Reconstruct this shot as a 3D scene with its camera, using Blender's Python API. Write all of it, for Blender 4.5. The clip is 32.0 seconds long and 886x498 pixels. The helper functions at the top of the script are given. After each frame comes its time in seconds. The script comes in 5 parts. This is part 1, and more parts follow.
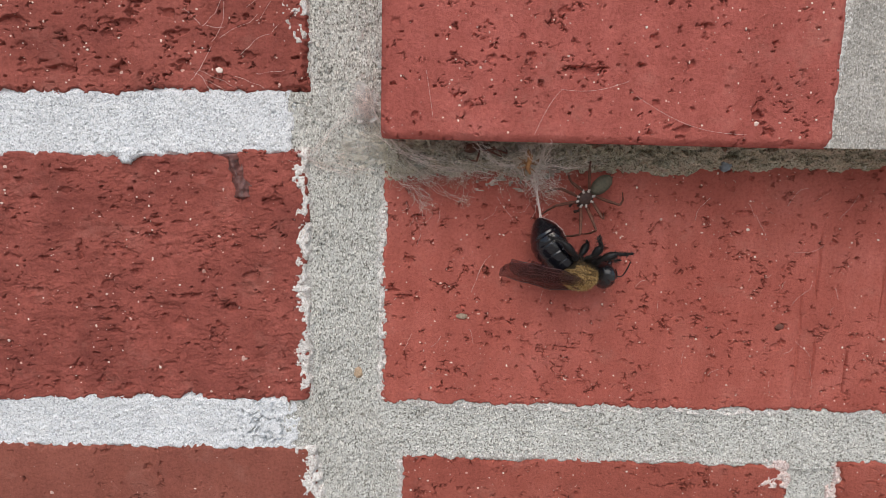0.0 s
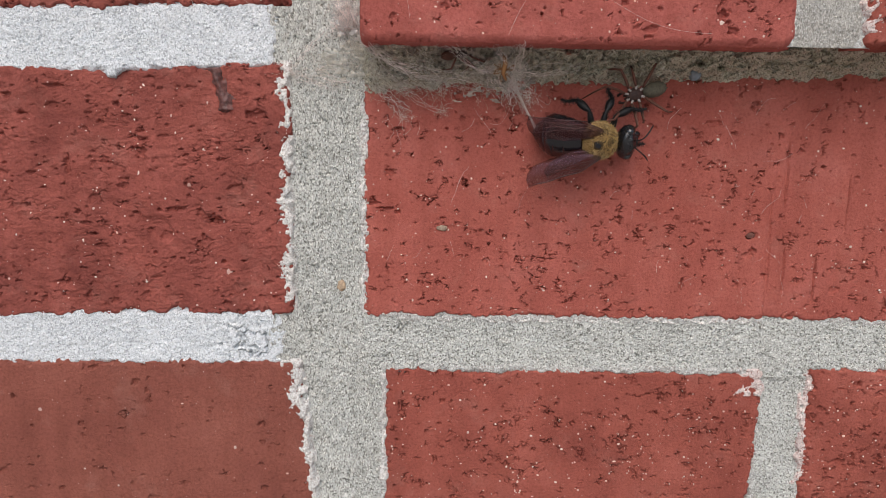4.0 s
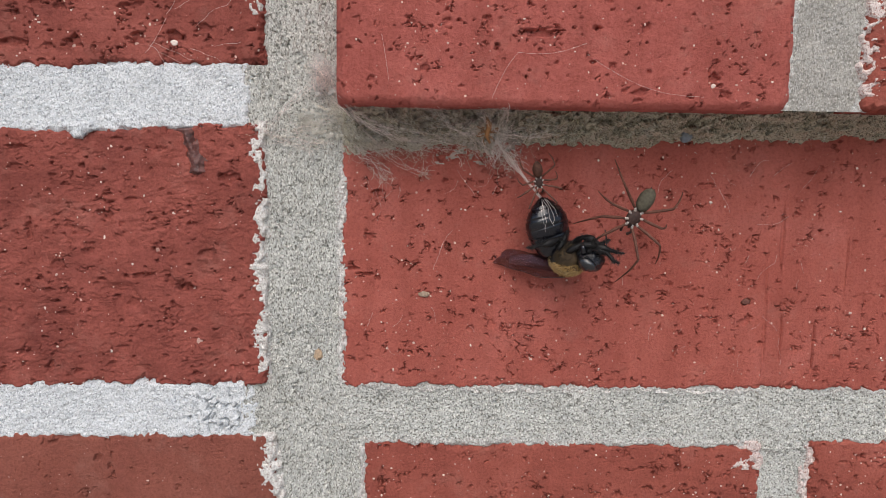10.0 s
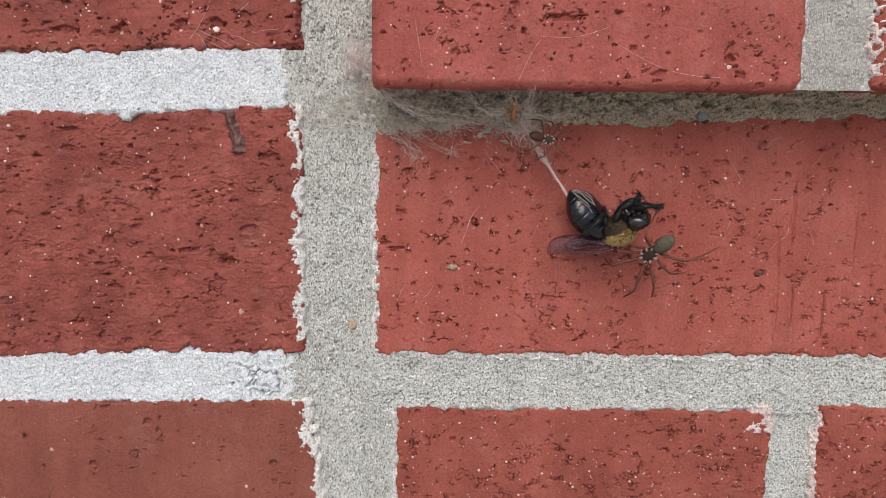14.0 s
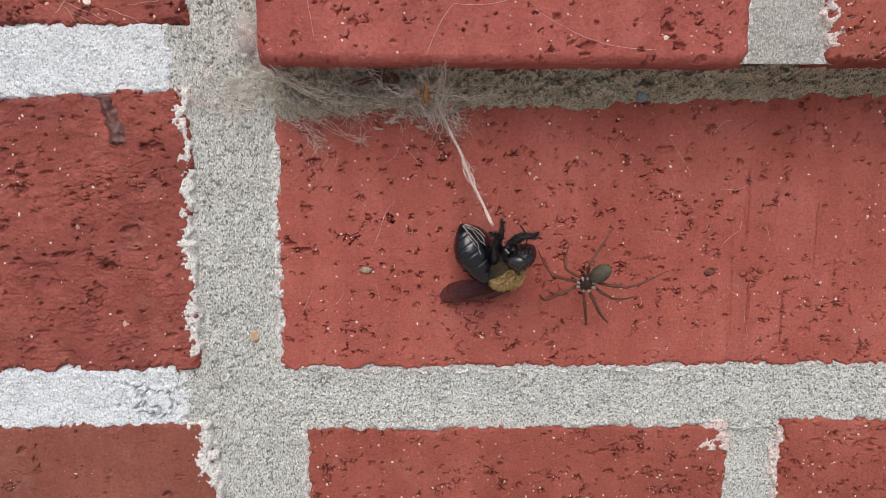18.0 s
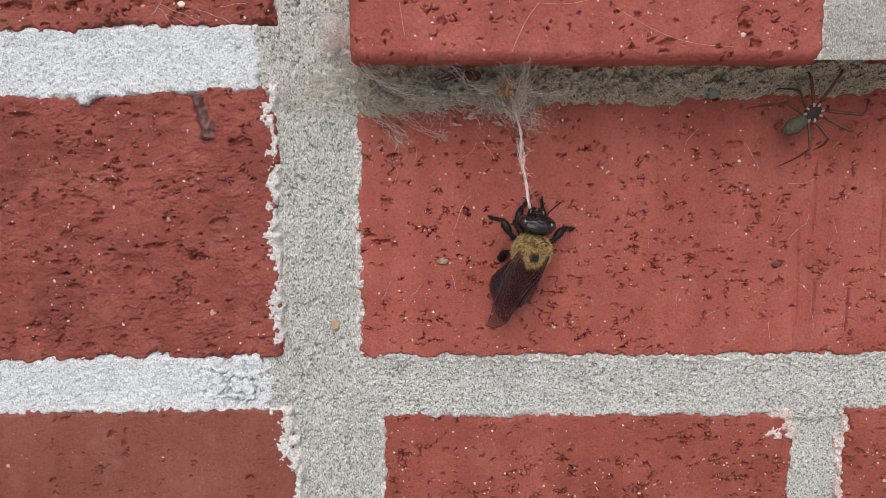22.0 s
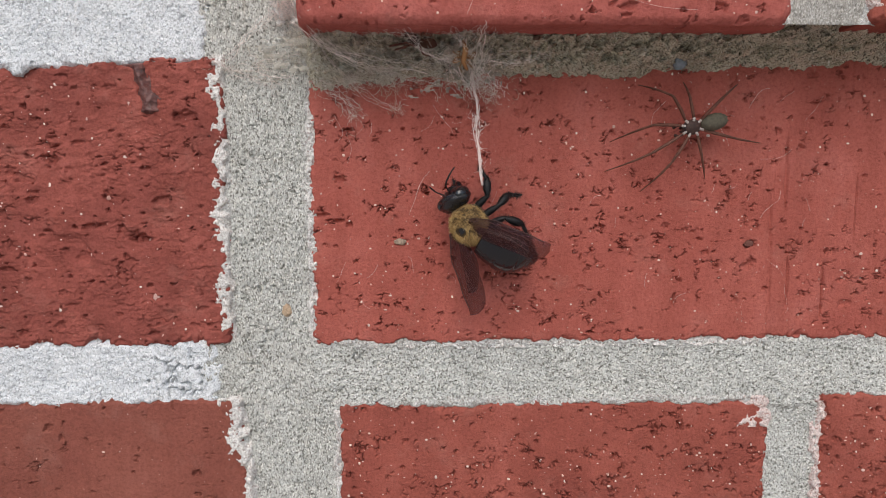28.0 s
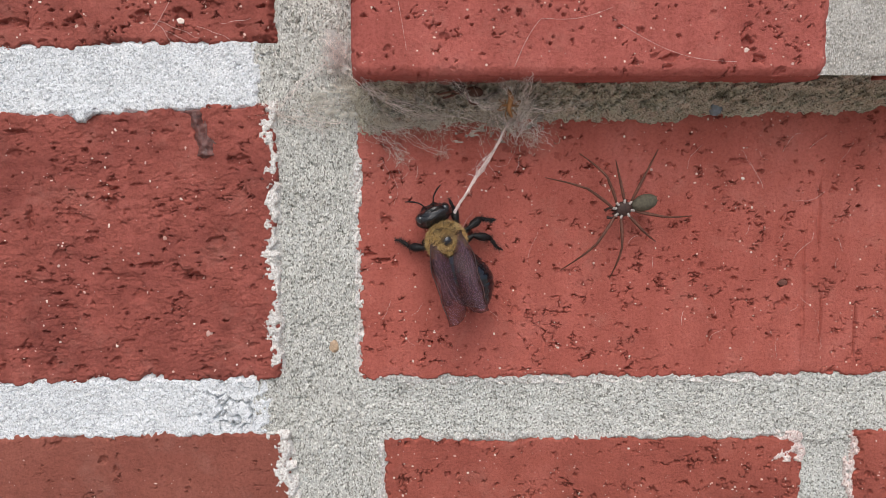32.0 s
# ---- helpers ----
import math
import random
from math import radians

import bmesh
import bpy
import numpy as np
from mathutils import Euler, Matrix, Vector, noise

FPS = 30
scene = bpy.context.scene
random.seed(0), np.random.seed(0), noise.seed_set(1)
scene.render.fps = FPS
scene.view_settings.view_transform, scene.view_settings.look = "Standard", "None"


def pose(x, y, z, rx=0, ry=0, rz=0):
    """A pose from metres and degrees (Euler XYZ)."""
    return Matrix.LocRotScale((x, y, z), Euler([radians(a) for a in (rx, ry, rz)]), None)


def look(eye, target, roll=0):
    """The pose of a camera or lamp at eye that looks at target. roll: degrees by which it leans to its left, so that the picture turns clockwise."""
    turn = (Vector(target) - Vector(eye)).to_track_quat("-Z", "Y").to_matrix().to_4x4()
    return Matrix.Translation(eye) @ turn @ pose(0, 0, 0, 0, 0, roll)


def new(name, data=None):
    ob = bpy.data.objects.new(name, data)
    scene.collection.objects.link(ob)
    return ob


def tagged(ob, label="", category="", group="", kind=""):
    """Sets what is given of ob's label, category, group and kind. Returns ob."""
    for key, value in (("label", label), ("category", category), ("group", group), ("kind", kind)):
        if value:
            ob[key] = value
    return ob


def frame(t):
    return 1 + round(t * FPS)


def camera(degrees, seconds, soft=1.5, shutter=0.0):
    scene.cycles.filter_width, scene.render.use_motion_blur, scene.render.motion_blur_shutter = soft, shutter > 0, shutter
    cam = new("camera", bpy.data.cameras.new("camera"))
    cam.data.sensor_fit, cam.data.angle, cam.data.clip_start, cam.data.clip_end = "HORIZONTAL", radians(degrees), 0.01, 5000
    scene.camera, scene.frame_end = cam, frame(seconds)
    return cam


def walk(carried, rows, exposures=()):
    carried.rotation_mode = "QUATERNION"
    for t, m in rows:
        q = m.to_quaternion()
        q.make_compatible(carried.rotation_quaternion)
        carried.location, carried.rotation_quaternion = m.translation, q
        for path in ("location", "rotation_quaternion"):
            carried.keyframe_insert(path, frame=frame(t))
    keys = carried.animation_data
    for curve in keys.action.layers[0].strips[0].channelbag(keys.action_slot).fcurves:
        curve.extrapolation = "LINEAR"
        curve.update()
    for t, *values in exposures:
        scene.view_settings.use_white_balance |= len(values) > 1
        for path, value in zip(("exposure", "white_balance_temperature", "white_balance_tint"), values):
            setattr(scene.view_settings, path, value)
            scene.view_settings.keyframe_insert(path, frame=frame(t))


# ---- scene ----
cam = camera(61.0, 32.0, 0.6)
METRES, EYE, TILT, LEAN, TURN = 0.285, 1.2, -10.5, -1.4, 0.0
ROWS = [
    (0.0, 0.0, 0.0, 0.0, 0.0, 0.0, -0.0),
    (0.5, -0.0035, 0.012, -0.0024, -0.27, -0.09, 0.06),
    (1.0, 0.0005, 0.0109, -0.0298, 0.05, -0.37, 0.91),
    (1.5, 0.0018, -0.0088, -0.0612, -0.81, 0.41, 0.8),
    (2.0, 0.0195, -0.0244, -0.0459, -1.12, 0.69, 0.7),
    (2.5, 0.0113, -0.0227, -0.0511, -0.85, 0.9, 0.65),
    (3.0, 0.0042, -0.0213, -0.0493, -0.8, 1.21, 0.81),
    (3.5, 0.0055, -0.0194, -0.0717, -0.72, 0.68, 0.59),
    (5.5, 0.0098, -0.0027, -0.0878, -1.05, 1.02, 0.95),
    (6.0, 0.0069, -0.0117, -0.0936, -0.84, 1.19, 1.06),
    (6.5, 0.0048, -0.0098, -0.0969, -0.64, 0.79, 1.31),
    (7.0, 0.016, 0.0002, -0.0948, -1.15, 0.67, 1.03),
    (7.5, 0.0348, 0.0122, -0.0912, -1.06, 0.59, 1.19),
    (8.0, 0.0326, 0.0169, -0.092, -0.76, 0.77, 1.35),
    (8.5, 0.0364, 0.0365, -0.0941, -0.45, 0.76, 1.43),
    (9.0, 0.0336, 0.0304, -0.0794, -0.43, 0.98, 1.53),
    (9.5, 0.0241, 0.013, -0.0741, -0.34, 1.3, 1.47),
    (10.0, 0.0159, 0.0126, -0.054, -1.42, 3.25, 0.67),
    (10.5, 0.0344, 0.008, -0.0351, -1.4, 3.2, 1.15),
    (11.0, -0.0019, -0.0025, -0.0478, -0.67, 3.34, 0.73),
    (11.5, -0.0035, -0.0019, -0.0552, -1.49, 1.97, 1.05),
    (12.0, 0.0001, -0.0021, -0.0674, -1.28, 2.12, 1.23),
    (12.5, 0.0116, 0.0011, -0.0682, -1.35, 2.41, 1.27),
    (13.0, 0.0117, 0.002, -0.0602, -1.11, 2.68, 1.3),
    (13.5, -0.0018, -0.0046, -0.0626, -0.52, 2.64, 1.23),
    (14.0, -0.0008, -0.0204, -0.0639, -0.72, 2.1, 0.88),
    (14.5, 0.0195, 0.0058, -0.0697, -1.96, 2.31, 0.99),
    (16.5, 0.0694, 0.0308, -0.0722, -2.13, 1.95, 1.62),
    (17.0, 0.0641, 0.0151, -0.0727, -2.05, 2.03, 1.58),
    (17.5, 0.0615, 0.0373, -0.0688, -1.84, 2.18, 1.73),
    (18.0, 0.056, 0.0514, -0.0644, -1.79, 2.29, 1.67),
    (18.5, 0.0503, 0.0613, -0.0607, -1.69, 2.68, 1.69),
    (19.0, 0.0472, 0.0622, -0.0769, -1.52, 2.14, 1.68),
    (19.5, 0.046, 0.06, -0.0811, -1.31, 2.25, 1.68),
    (20.0, 0.0464, 0.0669, -0.0759, -1.22, 2.2, 1.75),
    (20.5, 0.0456, 0.0659, -0.0789, -1.1, 2.35, 1.81),
    (21.0, 0.0251, 0.0516, -0.0782, -0.67, 2.5, 1.76),
    (21.5, 0.0112, 0.0373, -0.0807, -0.57, 2.55, 1.56),
    (22.0, 0.0082, 0.0334, -0.0745, -0.67, 2.75, 1.58),
    (22.5, 0.0035, 0.025, -0.0721, -0.53, 2.72, 1.53),
    (23.0, -0.0139, 0.0072, -0.0883, -0.22, 3.22, 1.75),
    (23.5, -0.0305, -0.0006, -0.0876, -0.16, 3.91, 1.77),
    (24.0, -0.0357, 0.0079, -0.0794, -0.04, 4.0, 1.82),
    (24.5, -0.0327, 0.0095, -0.0877, -0.06, 3.81, 2.2),
    (25.0, -0.0293, 0.0054, -0.1023, 0.04, 3.36, 1.8),
    (25.5, -0.0103, 0.0215, -0.1237, -1.25, 3.32, 1.6),
    (26.0, 0.0275, 0.0429, -0.1176, -2.29, 3.58, 1.58),
    (26.5, 0.0415, 0.0523, -0.1125, -1.89, 3.59, 1.73),
    (28.5, 0.0264, 0.0632, -0.097, -1.8, 3.94, 1.95),
    (29.0, 0.0386, 0.0583, -0.0938, -2.09, 3.89, 1.78),
    (29.5, 0.0392, 0.0554, -0.0894, -1.98, 4.41, 1.88),
    (30.0, 0.0387, 0.0522, -0.0917, -1.95, 4.21, 1.96),
    (30.5, 0.04, 0.0739, -0.0841, -2.05, 4.53, 2.06),
    (31.0, 0.0287, 0.0623, -0.0776, -1.69, 4.63, 2.01),
    (31.5, 0.0153, 0.053, -0.0796, -1.49, 4.87, 1.95),
    (32.0, 0.002, 0.0435, -0.0833, -1.16, 5.1, 1.73),
]
EXPOSURES = ((0.0, -0.14), (3.0, -0.14), (5.5, -0.23), (6.5, -0.25), (8.0, -0.26), (9.0, -0.20), (10.0, -0.20), (11.0, -0.11), (13.0, -0.07), (19.0, -0.06), (24.0, -0.14), (26.5, -0.17), (29.0, -0.14), (32.0, -0.02))
walk(cam, [(t, pose(0, -0.1725, EYE, TILT, LEAN, TURN) @ pose(METRES * x, METRES * y, METRES * z, 90 + pitch, roll, yaw)) for t, x, y, z, yaw, pitch, roll in ROWS],
     EXPOSURES)

# ---- light ----
world = bpy.data.worlds.new("sky")
scene.world = world
world.use_nodes = True
sky = world.node_tree.nodes.new("ShaderNodeTexSky")
sky.sky_type, sky.sun_disc = "NISHITA", False
sky.sun_elevation, sky.sun_rotation = radians(58), radians(187)
sky.air_density, sky.dust_density, sky.ozone_density = 1.0, 4.0, 1.0
world.node_tree.nodes["Background"].inputs[1].default_value = 0.158
world.node_tree.links.new(sky.outputs[0], world.node_tree.nodes["Background"].inputs[0])
sun = new("sun", bpy.data.lights.new("sun", "SUN"))
sun.data.energy, sun.data.angle, sun.data.color = 1.5, radians(45), (1.0, 0.97, 0.93)
sun.matrix_world = look((-0.25, -2.0, 2.6), (0.0, 0.0, 1.15))


# ---- materials ----
def shader(name, rough=0.9):
    mat = bpy.data.materials.new(name)
    mat.use_nodes = True
    tree = mat.node_tree
    bsdf = tree.nodes["Principled BSDF"]
    bsdf.inputs["Roughness"].default_value = rough
    return mat, tree, bsdf


def coords(tree, stretch=(1, 1, 1)):
    co = tree.nodes.new("ShaderNodeTexCoord")
    mp = tree.nodes.new("ShaderNodeMapping")
    mp.inputs["Scale"].default_value = stretch
    tree.links.new(co.outputs["Object"], mp.inputs[0])
    return mp.outputs[0]


def grain(tree, scale, detail=4.0, at=None, rough=0.6):
    n = tree.nodes.new("ShaderNodeTexNoise")
    n.inputs["Scale"].default_value, n.inputs["Detail"].default_value = scale, detail
    n.inputs["Roughness"].default_value = rough
    tree.links.new(at or coords(tree), n.inputs["Vector"])
    return n.outputs["Fac"]


def ramp(tree, fac, *stops):
    r = tree.nodes.new("ShaderNodeValToRGB")
    e = r.color_ramp.elements
    while len(e) < len(stops):
        e.new(0.5)
    for el, (pos, col) in zip(e, stops):
        el.position, el.color = pos, (*col, 1)
    tree.links.new(fac, r.inputs[0])
    return r.outputs[0]


def mixed(tree, fac, a, b, how="MIX"):
    m = tree.nodes.new("ShaderNodeMix")
    m.data_type, m.blend_type = "RGBA", how
    for value, sock in ((fac, m.inputs[0]), (a, m.inputs[6]), (b, m.inputs[7])):
        if isinstance(value, (int, float)):
            sock.default_value = value
        elif isinstance(value, tuple):
            sock.default_value = (*value, 1)
        else:
            tree.links.new(value, sock)
    return m.outputs[2]


def bumped(tree, bsdf, fac, depth, strength=1.0):
    b = tree.nodes.new("ShaderNodeBump")
    b.inputs["Strength"].default_value, b.inputs["Distance"].default_value = strength, depth
    tree.links.new(fac, b.inputs["Height"])
    tree.links.new(b.outputs[0], bsdf.inputs["Normal"])


def spots(tree, scale, limit, at=None):
    """1 inside small round grains, 0 outside."""
    v = tree.nodes.new("ShaderNodeTexVoronoi")
    v.inputs["Scale"].default_value = scale
    tree.links.new(at or coords(tree), v.inputs["Vector"])
    m = tree.nodes.new("ShaderNodeMath")
    m.operation = "LESS_THAN"
    m.inputs[1].default_value = limit
    tree.links.new(v.outputs["Distance"], m.inputs[0])
    return m.outputs[0]


def brick_material(name, base, dark, pale):
    mat, tree, bsdf = shader(name, 0.88)
    col = ramp(tree, grain(tree, 55, 5), (0.32, dark), (0.55, base), (0.75, pale))
    fine = ramp(tree, grain(tree, 1400, 4, rough=0.7), (0.28, (0.5, 0.42, 0.42)), (0.48, (1, 1, 1)), (0.72, (1.3, 1.4, 1.42)))
    col = mixed(tree, 0.5, col, fine, "MULTIPLY")
    streak = ramp(tree, grain(tree, 160, 3, coords(tree, (1.0, 1.0, 0.12))), (0.4, (0.88, 0.86, 0.86)), (0.6, (1.08, 1.1, 1.12)))
    col = mixed(tree, 0.6, col, streak, "MULTIPLY")
    bloom = ramp(tree, grain(tree, 90, 6, rough=0.75), (0.54, (0, 0, 0)), (0.82, (0.30, 0.30, 0.30)))
    col = mixed(tree, bloom, col, (0.46, 0.25, 0.20))
    col = mixed(tree, spots(tree, 430, 0.05), col, (0.50, 0.29, 0.24))
    tree.links.new(col, bsdf.inputs["Base Color"])
    bsdf.inputs["Specular IOR Level"].default_value = 0.25
    bumped(tree, bsdf, grain(tree, 1700, 5, rough=0.65), 0.00034, 1.0)
    return mat


def mortar_material(name, base, pale, dark, sand, stretch=(1, 1, 1), speck=1.0):
    """Sand and lime: pale grains, each of its own tone, with dark pores between them."""
    mat, tree, bsdf = shader(name, 0.95)
    at = coords(tree, stretch)
    col = ramp(tree, grain(tree, 120, 5), (0.3, base), (0.7, pale))
    jig = tree.nodes.new("ShaderNodeTexNoise")
    jig.inputs["Scale"].default_value, jig.inputs["Detail"].default_value = 1400, 3
    tree.links.new(at, jig.inputs["Vector"])
    shift = tree.nodes.new("ShaderNodeVectorMath")
    shift.operation = "MULTIPLY_ADD"
    shift.inputs[1].default_value = (0.0006, 0.0006, 0.0006)
    tree.links.new(jig.outputs["Color"], shift.inputs[0])
    tree.links.new(at, shift.inputs[2])
    cells = tree.nodes.new("ShaderNodeTexVoronoi")
    cells.inputs["Scale"].default_value = 3000
    tree.links.new(shift.outputs[0], cells.inputs["Vector"])
    grey = tree.nodes.new("ShaderNodeRGBToBW")
    tree.links.new(cells.outputs["Color"], grey.inputs[0])
    tone = ramp(tree, grey.outputs[0], (0.20, (0.62, 0.62, 0.60)), (0.40, (0.98, 0.98, 0.98)), (0.62, (1.08, 1.08, 1.08)), (0.85, (1.32, 1.32, 1.31)))
    col = mixed(tree, 0.65 * speck, col, tone, "MULTIPLY")
    holes = ramp(tree, grain(tree, 2000, 2, shift.outputs[0], 0.5), (0.385, (0.95 * speck,) * 3), (0.435, (0, 0, 0)))
    col = mixed(tree, holes, col, dark)
    small = ramp(tree, grain(tree, 4200, 2, at, 0.5), (0.36, (0.6 * speck,) * 3), (0.42, (0, 0, 0)))
    col = mixed(tree, small, col, dark)
    col = mixed(tree, ramp(tree, grain(tree, 2800, 2, at, 0.5), (0.55, (0, 0, 0)), (0.63, (0.8, 0.8, 0.8))), col, sand)
    tree.links.new(col, bsdf.inputs["Base Color"])
    bsdf.inputs["Specular IOR Level"].default_value = 0.2
    bumped(tree, bsdf, grain(tree, 3000, 3, None, 0.6), 0.0003, 1.0)
    return mat


BRICK_ROUGH = brick_material("brick_dark_red", (0.295, 0.081, 0.062), (0.21, 0.055, 0.043), (0.35, 0.104, 0.081))
BRICK_SMOOTH = brick_material("brick_light_red", (0.39, 0.106, 0.080), (0.34, 0.086, 0.064), (0.43, 0.131, 0.104))
BRICK_BROWN = brick_material("brick_brown_red", (0.258, 0.083, 0.059), (0.222, 0.068, 0.049), (0.29, 0.098, 0.071))
BRICK_MID = brick_material("brick_red", (0.330, 0.089, 0.064), (0.25, 0.063, 0.046), (0.38, 0.114, 0.086))
BRICK_UPPER = brick_material("brick_rose_red", (0.385, 0.104, 0.083), (0.32, 0.081, 0.064), (0.435, 0.132, 0.109))
MORTAR_GREY = mortar_material("mortar_grey", (0.45, 0.45, 0.415), (0.585, 0.590, 0.555), (0.165, 0.16, 0.14), (0.82, 0.82, 0.78), (1.2, 1, 0.75))
MORTAR_BED = mortar_material("mortar_pale_grey", (0.485, 0.488, 0.455), (0.615, 0.625, 0.59), (0.165, 0.16, 0.14), (0.80, 0.80, 0.77))
MORTAR_WHITE = mortar_material("mortar_whitewashed", (0.66, 0.69, 0.71), (0.755, 0.785, 0.805), (0.30, 0.32, 0.345), (0.88, 0.90, 0.92), (1, 1, 1), 0.75)
MORTAR_SMEARED = mortar_material("mortar_smeared", (0.34, 0.325, 0.295), (0.46, 0.445, 0.41), (0.20, 0.19, 0.165), (0.60, 0.585, 0.55), (1.2, 1, 0.75), 0.7)
MORTAR_LEDGE = mortar_material("mortar_grimy", (0.42, 0.385, 0.285), (0.60, 0.56, 0.445), (0.10, 0.09, 0.06), (0.72, 0.69, 0.60))
LIME_FILM = mortar_material("lime_film_thin", (0.46, 0.46, 0.435), (0.58, 0.575, 0.55), (0.30, 0.27, 0.24), (0.80, 0.79, 0.77))
LIME = mortar_material("lime_crust", (0.62, 0.60, 0.57), (0.75, 0.74, 0.71), (0.40, 0.34, 0.31), (0.86, 0.85, 0.83))


def grit_material():
    mat, tree, bsdf = shader("grit", 0.7)
    g = tree.nodes.new("ShaderNodeNewGeometry")
    col = ramp(tree, g.outputs["Random Per Island"], (0.0, (0.62, 0.36, 0.30)), (0.3, (0.74, 0.52, 0.44)), (0.6, (0.80, 0.70, 0.62)), (0.8, (0.45, 0.22, 0.18)), (1.0, (0.80, 0.74, 0.66)))
    col = mixed(tree, 0.4, col, ramp(tree, grain(tree, 2500, 2), (0.3, (0.6, 0.6, 0.6)), (0.7, (1.2, 1.2, 1.2))), "MULTIPLY")
    tree.links.new(col, bsdf.inputs["Base Color"])
    return mat


GRIT = grit_material()


def plain_material(name, color, rough=0.8, scale=300, vary=0.25, depth=0.0001):
    mat, tree, bsdf = shader(name, rough)
    lo, hi = tuple(c * (1 - vary) for c in color), tuple(min(1, c * (1 + vary)) for c in color)
    tree.links.new(ramp(tree, grain(tree, scale, 5), (0.3, lo), (0.7, hi)), bsdf.inputs["Base Color"])
    bumped(tree, bsdf, grain(tree, scale * 4, 3), depth, 0.6)
    return mat


# light grey for the unseen ground, chosen to bounce light up under the ledge
BOUNCE_GROUND = plain_material("bounce_ground", (0.35, 0.33, 0.30), 0.9, 8, 0.2, 0.003)
WALL_CORE = plain_material("wall_core", (0.45, 0.44, 0.41), 0.95, 60, 0.15, 0.001)


# ---- mesh helpers ----
def part(name, bm, material, parent=None, label="", smooth=True):
    """A bmesh, or (vertices, faces), as one mesh object under parent."""
    me = bpy.data.meshes.new(name)
    if isinstance(bm, tuple):
        me.from_pydata(bm[0], [], bm[1])
    else:
        bm.to_mesh(me)
        bm.free()
    me.polygons.foreach_set("use_smooth", [smooth] * len(me.polygons))
    me.materials.append(material)
    me.update()
    ob = new(name, me)
    if parent:
        ob.parent = parent
    if label:
        ob["label"] = label
    return ob


def grid_mesh(name, pos, material, parent, back=None, label=""):
    """A mesh from an (nz, nx, 3) array of points; with back, closed by skirts to that depth."""
    nz, nx, _ = pos.shape
    v = pos.reshape(-1, 3)
    i = np.arange(nz * nx).reshape(nz, nx)
    q = np.stack([i[:-1, :-1], i[:-1, 1:], i[1:, 1:], i[1:, :-1]], -1).reshape(-1, 4)
    if back is not None:
        ring = np.concatenate([i[0, :-1], i[:-1, -1], i[-1, :0:-1], i[:0:-1, 0]])
        rv = v[ring].copy()
        rv[:, 1] = back
        k = len(v) + np.arange(len(ring))
        q = np.concatenate([q, np.stack([np.roll(ring, -1), ring, k, np.roll(k, -1)], -1)])
        v = np.concatenate([v, rv])
    me = bpy.data.meshes.new(name)
    me.vertices.add(len(v)), me.loops.add(len(q) * 4), me.polygons.add(len(q))
    me.vertices.foreach_set("co", v.astype(np.float32).ravel())
    me.loops.foreach_set("vertex_index", q.astype(np.int32).ravel())
    me.polygons.foreach_set("loop_start", np.arange(0, len(q) * 4, 4, dtype=np.int32))
    me.polygons.foreach_set("use_smooth", np.ones(len(q), dtype=bool))
    me.materials.append(material)
    me.update(calc_edges=True)
    ob = new(name, me)
    ob.parent = parent
    if label:
        ob["label"] = label
    return ob


LATTICE = np.random.RandomState(7).rand(12, 256, 256)


def field(x, z, wx, wz, layer):
    """Smooth noise of -1 to 1 with cells of wx by wz metres."""
    u, v = x / wx + 97.3 + layer * 13.7, z / wz + 31.9 + layer * 5.3
    iu, iv = np.floor(u).astype(int), np.floor(v).astype(int)
    fu, fv = u - iu, v - iv
    fu, fv = fu * fu * (3 - 2 * fu), fv * fv * (3 - 2 * fv)
    g = LATTICE[layer % 12]
    a = g[iv % 256, iu % 256] * (1 - fu) + g[iv % 256, (iu + 1) % 256] * fu
    b = g[(iv + 1) % 256, iu % 256] * (1 - fu) + g[(iv + 1) % 256, (iu + 1) % 256] * fu
    return 2 * (a * (1 - fv) + b * fv) - 1


def rough_field(x, z, w, layer, octaves=4, stretch=1.0):
    return sum(field(x, z, w * stretch / 2 ** k, w / 2 ** k, layer + k) / 2 ** k for k in range(octaves))


STEP = 0.00019


def plates(x, z, wx, wz, seed):
    """Irregular cells of about wx by wz metres: the distance to the nearest border in cells, a random number for each cell, and the offset from its middle."""
    g = np.random.RandomState(seed).rand(3, 128, 128)
    u, v = x / wx + 50.3, z / wz + 17.1
    iu, iv = np.floor(u).astype(int), np.floor(v).astype(int)
    best, second = np.full(u.shape, 9.0), np.full(u.shape, 9.0)
    who, ox, oz = np.zeros(u.shape), np.zeros(u.shape), np.zeros(u.shape)
    for di in (-1, 0, 1):
        for dj in (-1, 0, 1):
            a, b = (iv + dj) % 128, (iu + di) % 128
            px, pz = u - (iu + di + 0.1 + 0.8 * g[0, a, b]), v - (iv + dj + 0.1 + 0.8 * g[1, a, b])
            d = np.hypot(px, pz)
            near = d < best
            second = np.where(near, best, np.minimum(second, d))
            who, ox, oz, best = np.where(near, g[2, a, b], who), np.where(near, px, ox), np.where(near, pz, oz), np.where(near, d, best)
    return second - best, who, ox, oz


